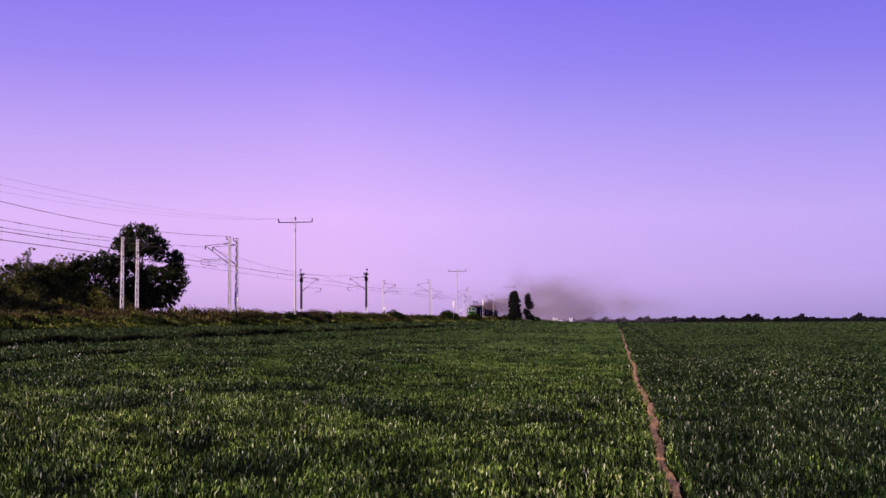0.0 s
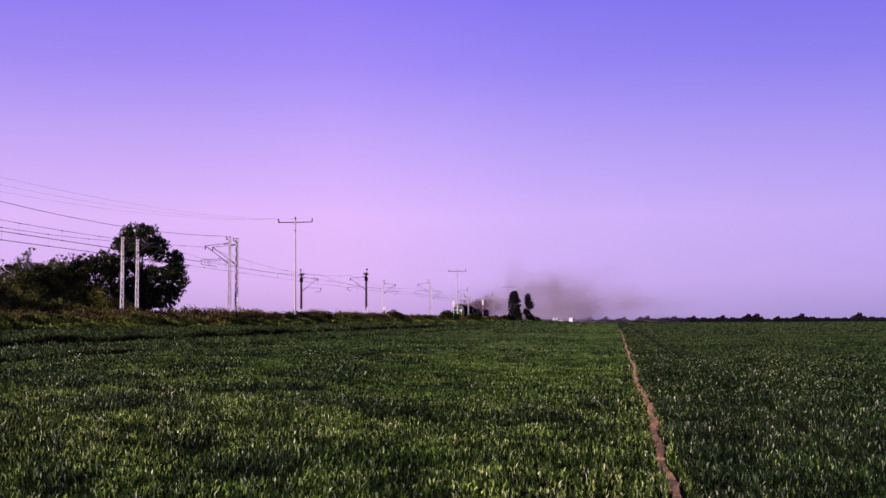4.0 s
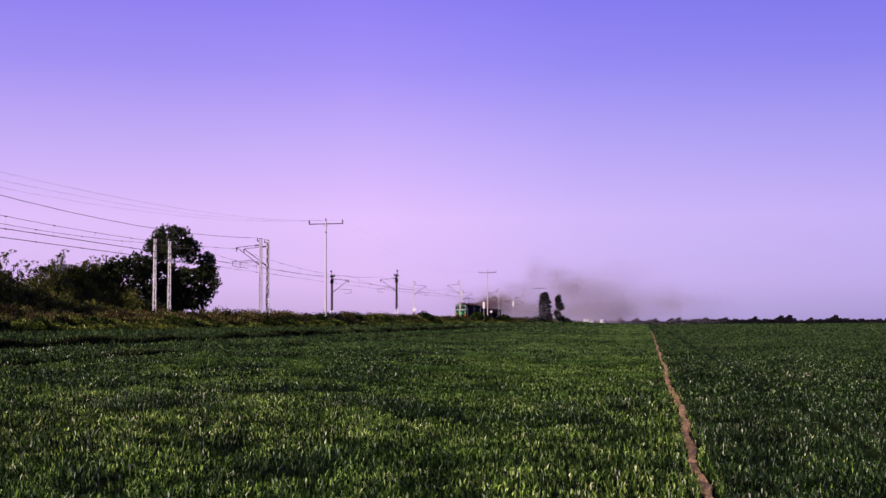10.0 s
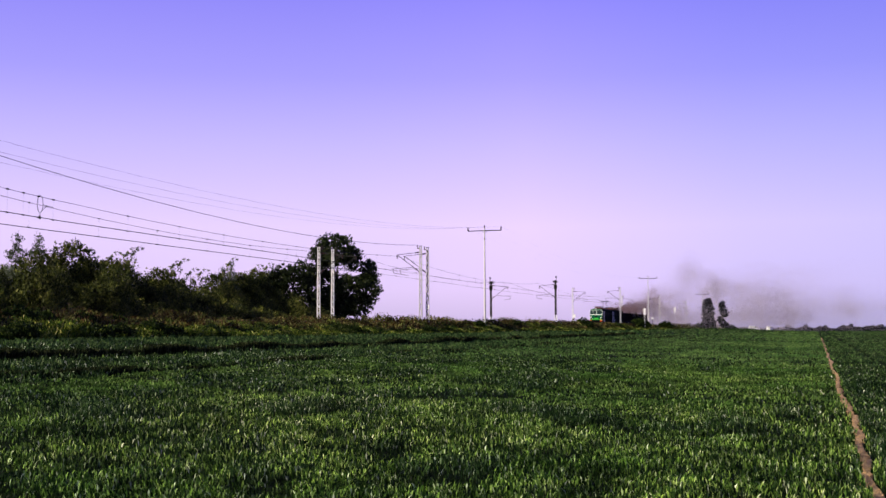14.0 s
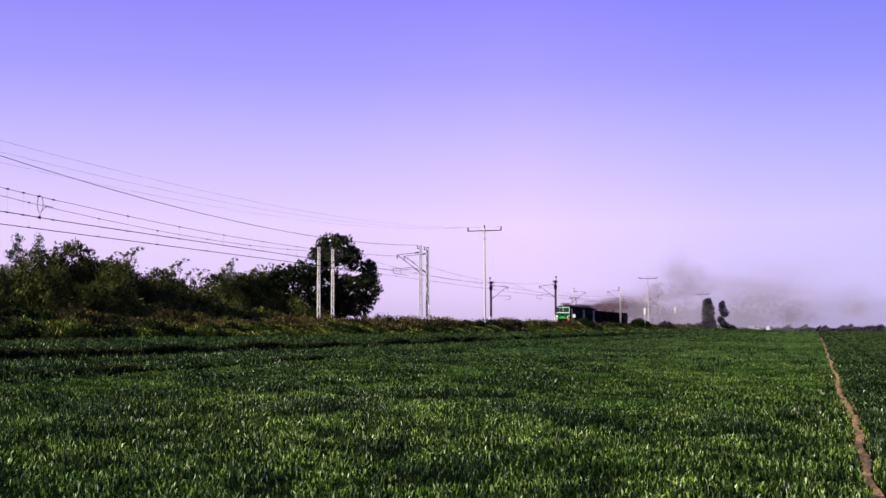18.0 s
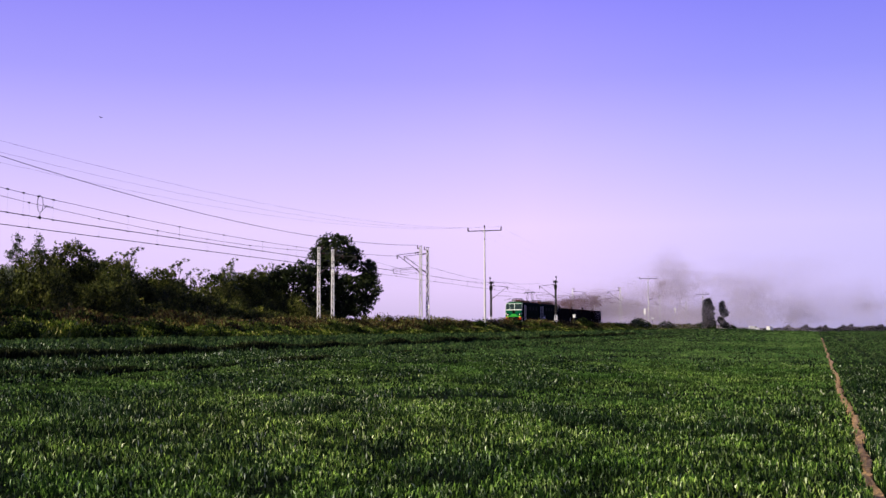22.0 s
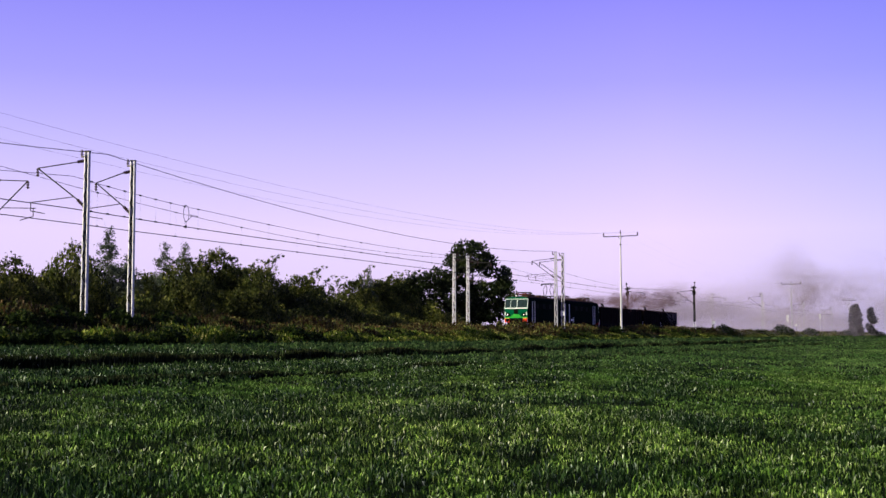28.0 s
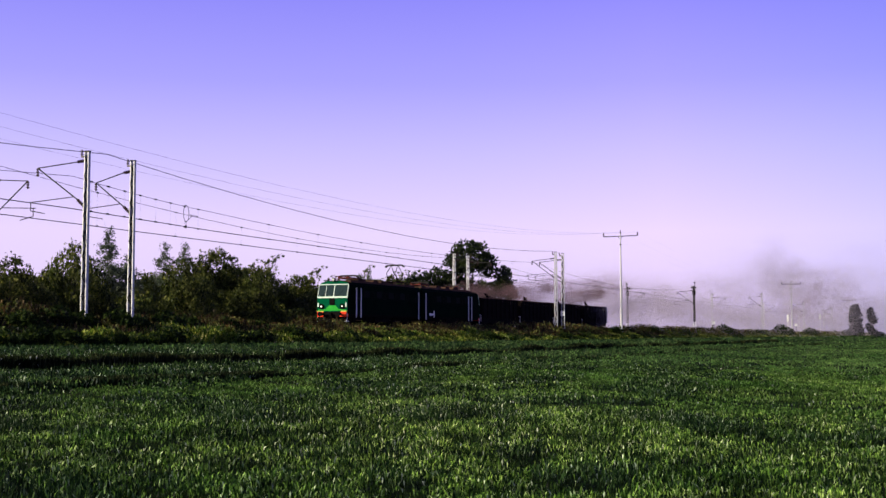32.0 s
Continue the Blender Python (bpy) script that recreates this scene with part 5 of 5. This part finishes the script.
        for s in (-0.5, 0.5):
            rod(bm, (s, yp - 0.9, 4.30), (s, yp + 0.9, 4.30), 0.07)
            rod(bm, (s, yp - 0.25, 4.30), (s * 0.9, yp - half, 4.30 + reach * 0.5), 0.04)
            rod(bm, (s, yp + 0.25, 4.30), (s * 0.9, yp + half, 4.30 + reach * 0.5), 0.04)
            rod(bm, (s * 0.9, yp - half, 4.30 + reach * 0.5), (s * 0.7, yp, 4.30 + reach), 0.035)
            rod(bm, (s * 0.9, yp + half, 4.30 + reach * 0.5), (s * 0.7, yp, 4.30 + reach), 0.035)
        for k in (-0.9, 0.9):
            rod(bm, (-0.5, yp + k, 4.30), (0.5, yp + k, 4.30), 0.05)
        frame_ = part("pantograph", bm, BLACK if up else OXIDE, loco, "raised pantograph" if up else "folded pantograph")
        bm = bmesh.new()
        for k in (-0.12, 0.12):
            chain(bm, [(-0.98, yp + k, 4.30 + reach - 0.16), (-0.75, yp + k, 4.30 + reach), (0.75, yp + k, 4.30 + reach), (0.98, yp + k, 4.30 + reach - 0.16)], 0.07)
        part("contact_strip", bm, MASTDARK, frame_)
    return loco


WAGON_L = 12.6


def wagon(label, white_end=False):
    """An open high-sided coal wagon, its front at y=0."""
    w = tagged(new("coal_wagon"), label, "wagon", "coal wagons")
    H = 3.55
    bm = bmesh.new()
    box(bm, -1.4, 1.4, 0.55, WAGON_L - 0.55, 0.98, 1.24, 0.02)
    part("underframe", bm, BLACK, w)
    bm = bmesh.new()
    box(bm, -1.3, 1.3, 3.7, WAGON_L - 3.7, 0.38, 1.0, 0.05)
    part("hopper_chute", bm, WAGON, w)
    bm = bmesh.new()
    for s in (-1, 1):
        box(bm, s * 1.36 - 0.03, s * 1.36 + 0.03, 0.6, WAGON_L - 0.6, 0.62, 1.0, 0.01)
    part("sole_bar", bm, BLACK, w)
    for s in (-1, 1):
        bm = bmesh.new()
        box(bm, s * 1.42 - 0.03, s * 1.42 + 0.03, 0.6, WAGON_L - 0.6, 1.24, H, 0.01)
        side = part("side_wall", bm, WAGON, w)
        for k in range(9):
            bm = bmesh.new()
            yy = 0.75 + k * (WAGON_L - 1.5) / 8
            box(bm, s * 1.49 - 0.05, s * 1.49 + 0.05, yy - 0.06, yy + 0.06, 1.2, H - 0.05, 0.015)
            part("rib", bm, WAGON, side)
        bm = bmesh.new()
        box(bm, s * 1.47 - 0.07, s * 1.47 + 0.07, 0.55, WAGON_L - 0.55, H - 0.06, H + 0.06, 0.02)
        part("top_rail", bm, ROOF, side, "rust-brown top rail")
    for k, yy in ((0, 0.6), (1, WAGON_L - 0.6)):
        bm = bmesh.new()
        box(bm, -1.42, 1.42, yy - 0.04, yy + 0.04, 1.24, H + 0.02, 0.01)
        for px in (-0.7, 0, 0.7):
            box(bm, px - 0.06, px + 0.06, yy - 0.1, yy + 0.1, 1.24, H - 0.1, 0.01)
        part("end_wall", bm, WAGON, w)
    # White post added to give the bright edge at the train's end.
    if white_end:
        bm = bmesh.new()
        box(bm, 1.40, 1.56, WAGON_L - 0.56, WAGON_L - 0.40, 1.0, H, 0.02)
        part("bright_edge_post", bm, WHITE, w, "white post added for the bright edge at the end")
    bm = bmesh.new()
    n, m = 22, 7
    grid = [[bm.verts.new((-1.36 + 2.72 * j / (m - 1), 0.66 + (WAGON_L - 1.32) * i / (n - 1),
                           H - 0.25 + 0.38 * math.sin(math.pi * j / (m - 1)) * (0.6 + 0.4 * math.sin(i * 1.1)) + 0.10 * random.random())) for j in range(m)] for i in range(n)]
    for i in range(n - 1):
        for j in range(m - 1):
            bm.faces.new((grid[i][j], grid[i][j + 1], grid[i + 1][j + 1], grid[i + 1][j]))
    part("coal_load", bm, COAL, w, "heaped black coal")
    bm = bmesh.new()
    v = [bm.verts.new(p) for p in ((1.0, 2.2, H + 0.62), (1.35, 2.2, H + 0.55), (1.35, 3.3, H), (1.0, 3.3, H), (1.0, 2.3, H + 0.45), (1.35, 2.3, H + 0.38), (1.35, 3.1, H - 0.1), (1.0, 3.1, H - 0.1))]
    for q in ((0, 1, 2, 3), (7, 6, 5, 4), (0, 4, 5, 1), (1, 5, 6, 2), (2, 6, 7, 3), (3, 7, 4, 0)):
        bm.faces.new([v[i] for i in q])
    bmesh.ops.recalc_face_normals(bm, faces=bm.faces)
    part("side_flap", bm, BLACK, w, "black slanting flap standing above the rim")
    for yb in (2.4, WAGON_L - 2.4):
        bogie(w, yb, 1.8, 0.46)
    buffers(w, 0.52, -1)
    buffers(w, WAGON_L - 0.52, 1)
    bm = bmesh.new()
    for s in (-1, 1):
        rod(bm, (s * 1.3, 0.5, 0.75), (s * 1.3, 0.5, 1.6), 0.03)
    rod(bm, (1.3, 0.5, 1.55), (-1.3, 0.5, 1.55), 0.03)
    part("shunter_handle", bm, WHITE, w, "pale shunter's handle")
    return w


unit_a = locomotive("green electric locomotive unit with cream-banded cab, running", True, 2.5, False)
unit_b = locomotive("dark green second locomotive unit coupled behind", False, 3.6, True)
wagons = [wagon("sooty black high-sided coal wagon trailing dust")]
for k in range(2):
    wagons.append(copy_thing(wagons[0], pose(0, 0, 0)))
wagons.append(wagon("sooty black last coal wagon of the train", True))

# ---- dust ----
dust = tagged(new("dust_cloud"), "dark coal dust drifting behind the moving wagons", "dust", kind="stuff")


def puff_mesh(seed, grains, spread, size, material, lumps=9):
    """A loose cloud of fine grains, thick in its lumps and thinning out to nothing."""
    rng = np.random.RandomState(seed)
    spread = np.array(spread)
    middle = rng.randn(lumps, 3) * spread * 0.75
    wide = 0.28 + 0.5 * rng.rand(lumps)
    pick = rng.randint(0, lumps, grains)
    c = middle[pick] + rng.randn(grains, 3) * spread * wide[pick][:, None]
    tri = c[:, None] + rng.randn(grains, 3, 3) * size * 0.5
    return sheet("dust_puff", tri.reshape(-1, 3), 3, material, dust)


dense = [puff_mesh(201 + k, 24000, (1.2, 2.8, 0.85), 0.033, DUST) for k in range(3)]
middling = [puff_mesh(231 + k, 28000, (1.9, 3.4, 2.1), 0.031, MIDDUST) for k in range(3)]
thin = [puff_mesh(211 + k, 20000, (2.4, 6.5, 2.8), 0.0538, HAZE) for k in range(3)]
faint = [puff_mesh(221 + k, 28000, (3.2, 15.0, 4.2), 0.0653, HAZE, 14) for k in range(3)]
prng = random.Random(9)
PUFFS = []          # object, manner, place behind the train, height, side shift, size


def puff(meshes, k):
    first = next((q for q in meshes if not any(q is e[0] for e in PUFFS)), None)
    return first or shared("dust_puff", meshes[k % 3].data, dust, Matrix())


# dust torn off the wagons: a wedge that rises towards the rear
for k in range(26):
    back = 27 + 66 * (k + 0.5) / 26
    top = 0.5 + 0.055 * (back - 20)
    PUFFS.append((puff(dense if back < 86 else middling, k), "wagon", back, 3.4 + top * prng.random() ** 0.9, 1.8 * (prng.random() - 0.5), 0.45 + 0.3 * prng.random() + 0.005 * (back - 20)))
# billows of the trail, each a cluster of puffs; height and drift are shares of what the wind gives with age
for c in range(9):
    uc = (c + 0.2 + 0.5 * prng.random()) / 9 * 0.8
    hc, sc = 0.05 + 0.65 * prng.random(), 0.15 + 0.85 * prng.random()
    for k in range(3):
        PUFFS.append((puff(thin, c + k), "trail", max(0.0, uc + 0.03 * (prng.random() - 0.5)), max(0.03, hc + 0.3 * (prng.random() - 0.5)), sc + 0.25 * (prng.random() - 0.5), 0.65 + 0.4 * prng.random() + 0.9 * uc))
# thin haze over all of it, lying low
for k in range(34):
    u = ((k + 0.7 * prng.random()) / 34) ** 1.15
    PUFFS.append((puff(faint, k), "trail", u, prng.random() ** 2.1, -0.05 + 1.25 * prng.random(), 0.72 + 0.95 * u))
# older dust lying low and wide beyond the poplars
for k in range(16):
    PUFFS.append((puff(faint, k), "trail", 0.45 + 0.55 * (k + prng.random()) / 16, 0.02 + 0.22 * prng.random(), 0.2 + 1.0 * prng.random(), 1.0 + 0.6 * prng.random()))
# thicker dust just behind the last wagon
for k in range(14):
    PUFFS.append((puff(thin, k), "trail", 0.30 * (k / 14) ** 1.2, 0.05 + 0.6 * prng.random(), 0.3 + 0.5 * prng.random(), 0.65 + 0.35 * prng.random()))
# bursts that ride above the wagons, are let go and stay behind, rising
BURSTS = [(6.8, 36.0, 11.5, 7), (14.0, 50.0, 3.0, 2)]
for let_go, back, rise, count in BURSTS:
    for k in range(count):
        PUFFS.append((puff(middling, k), "burst", (let_go + 0.4 * k, back + 4 * prng.random(), rise * (0.55 + 0.5 * prng.random())), 3.3, 1.5 * (prng.random() - 0.5), 0.7 + 0.3 * prng.random()))

# a small dark bird crossing the sky
bird = tagged(new("bird"), "small dark bird in flight", "bird")
bm = bmesh.new()
lathe(bm, [(0.008, -0.11), (0.03, -0.05), (0.036, 0.0), (0.024, 0.06), (0.008, 0.13)], 10, "X")
part("body", bm, BLACK, bird)
for s in (-1, 1):
    bm = bmesh.new()
    v = [bm.verts.new(p) for p in ((0.04, s * 0.02, 0.01), (-0.03, s * 0.02, 0.01), (-0.05, s * 0.20, 0.06), (0.0, s * 0.17, 0.065))]
    w2 = [bm.verts.new(q.co + Vector((0, 0, 0.008))) for q in v]
    bm.faces.new(v)
    bm.faces.new(w2[::-1])
    for i in range(4):
        bm.faces.new((v[i], v[(i + 1) % 4], w2[(i + 1) % 4], w2[i]))
    bmesh.ops.recalc_face_normals(bm, faces=bm.faces)
    part("wing", bm, BLACK, bird)

# ---- movement ----
TRAIN = [(0, 416.5), (6, 362.5), (9, 333.0), (13, 295.0), (17, 255.6), (19, 235.0), (23, 192.0), (28, 135.6), (32, 89.4)]


def motions():
    def run(ob, back, turned=0.0):
        walk(ob, [(t, pose(FAR_TRACK, y + back, RAIL, 0, 0, turned)) for t, y in TRAIN])
    unit_a.scale = unit_b.scale = (1.09, 1.0, 1.06)
    run(unit_a, 0.0)
    run(unit_b, 2 * CAR_L, 180.0)
    for k, w in enumerate(wagons):
        run(w, 2 * CAR_L + WAGON_L * k)
    times, places = zip(*TRAIN)
    for k, (ob, kind_, share, high, shift, size) in enumerate(PUFFS):
        turn = 360 * ((k * 7.3 + high) % 1.0)
        ob.scale = (size, size, size * 0.85)
        rows = []
        if kind_ == "burst":
            let_go, back, rise = share
            for t in range(0, 33, 2):
                age = max(0.0, t - let_go)
                y = float(np.interp(min(t, let_go), times, places)) + back
                apart = ((k * 0.618) % 1.0, (k * 0.414) % 1.0)
                rows.append((t, pose(FAR_TRACK + shift + (0.1 + 0.5 * apart[0]) * age, y + 2.4 * (apart[1] - 0.5) * age, RAIL + high + rise * (1 - math.exp(-age / 4.5)), 0, 0, turn)))
        for t, y in TRAIN:
            if kind_ == "wagon":
                rows.append((t, pose(FAR_TRACK + shift, y + share, RAIL + high, 0, 0, turn)))
            elif kind_ == "trail":
                start, far = y + 72, 640.0 + 0.45 * (y - 89.1)
                place = start + share * (far - start)
                age = (place - y - 40) / 10.5
                rows.append((t, pose(FAR_TRACK + 2.0 * age * shift * float(np.interp(place, [470, 545], [0.08, 1.0])), place, RAIL + 1.8 + (3.0 + 0.85 * age) * high * float(np.interp(place, [300, 480], [0.8, 1.3])), 0, 0, turn)))
        walk(ob, rows)
    bird.scale = (0.75, 0.75, 0.75)
    walk(bird, [(t, pose(-27.4 + 12.06 * (t - 23), 54.1 - 1.70 * (t - 23), 13.7 - 0.47 * (t - 23), 0, 0, -8)) for t in (0.0, 23.0, 32.0)])


motions()
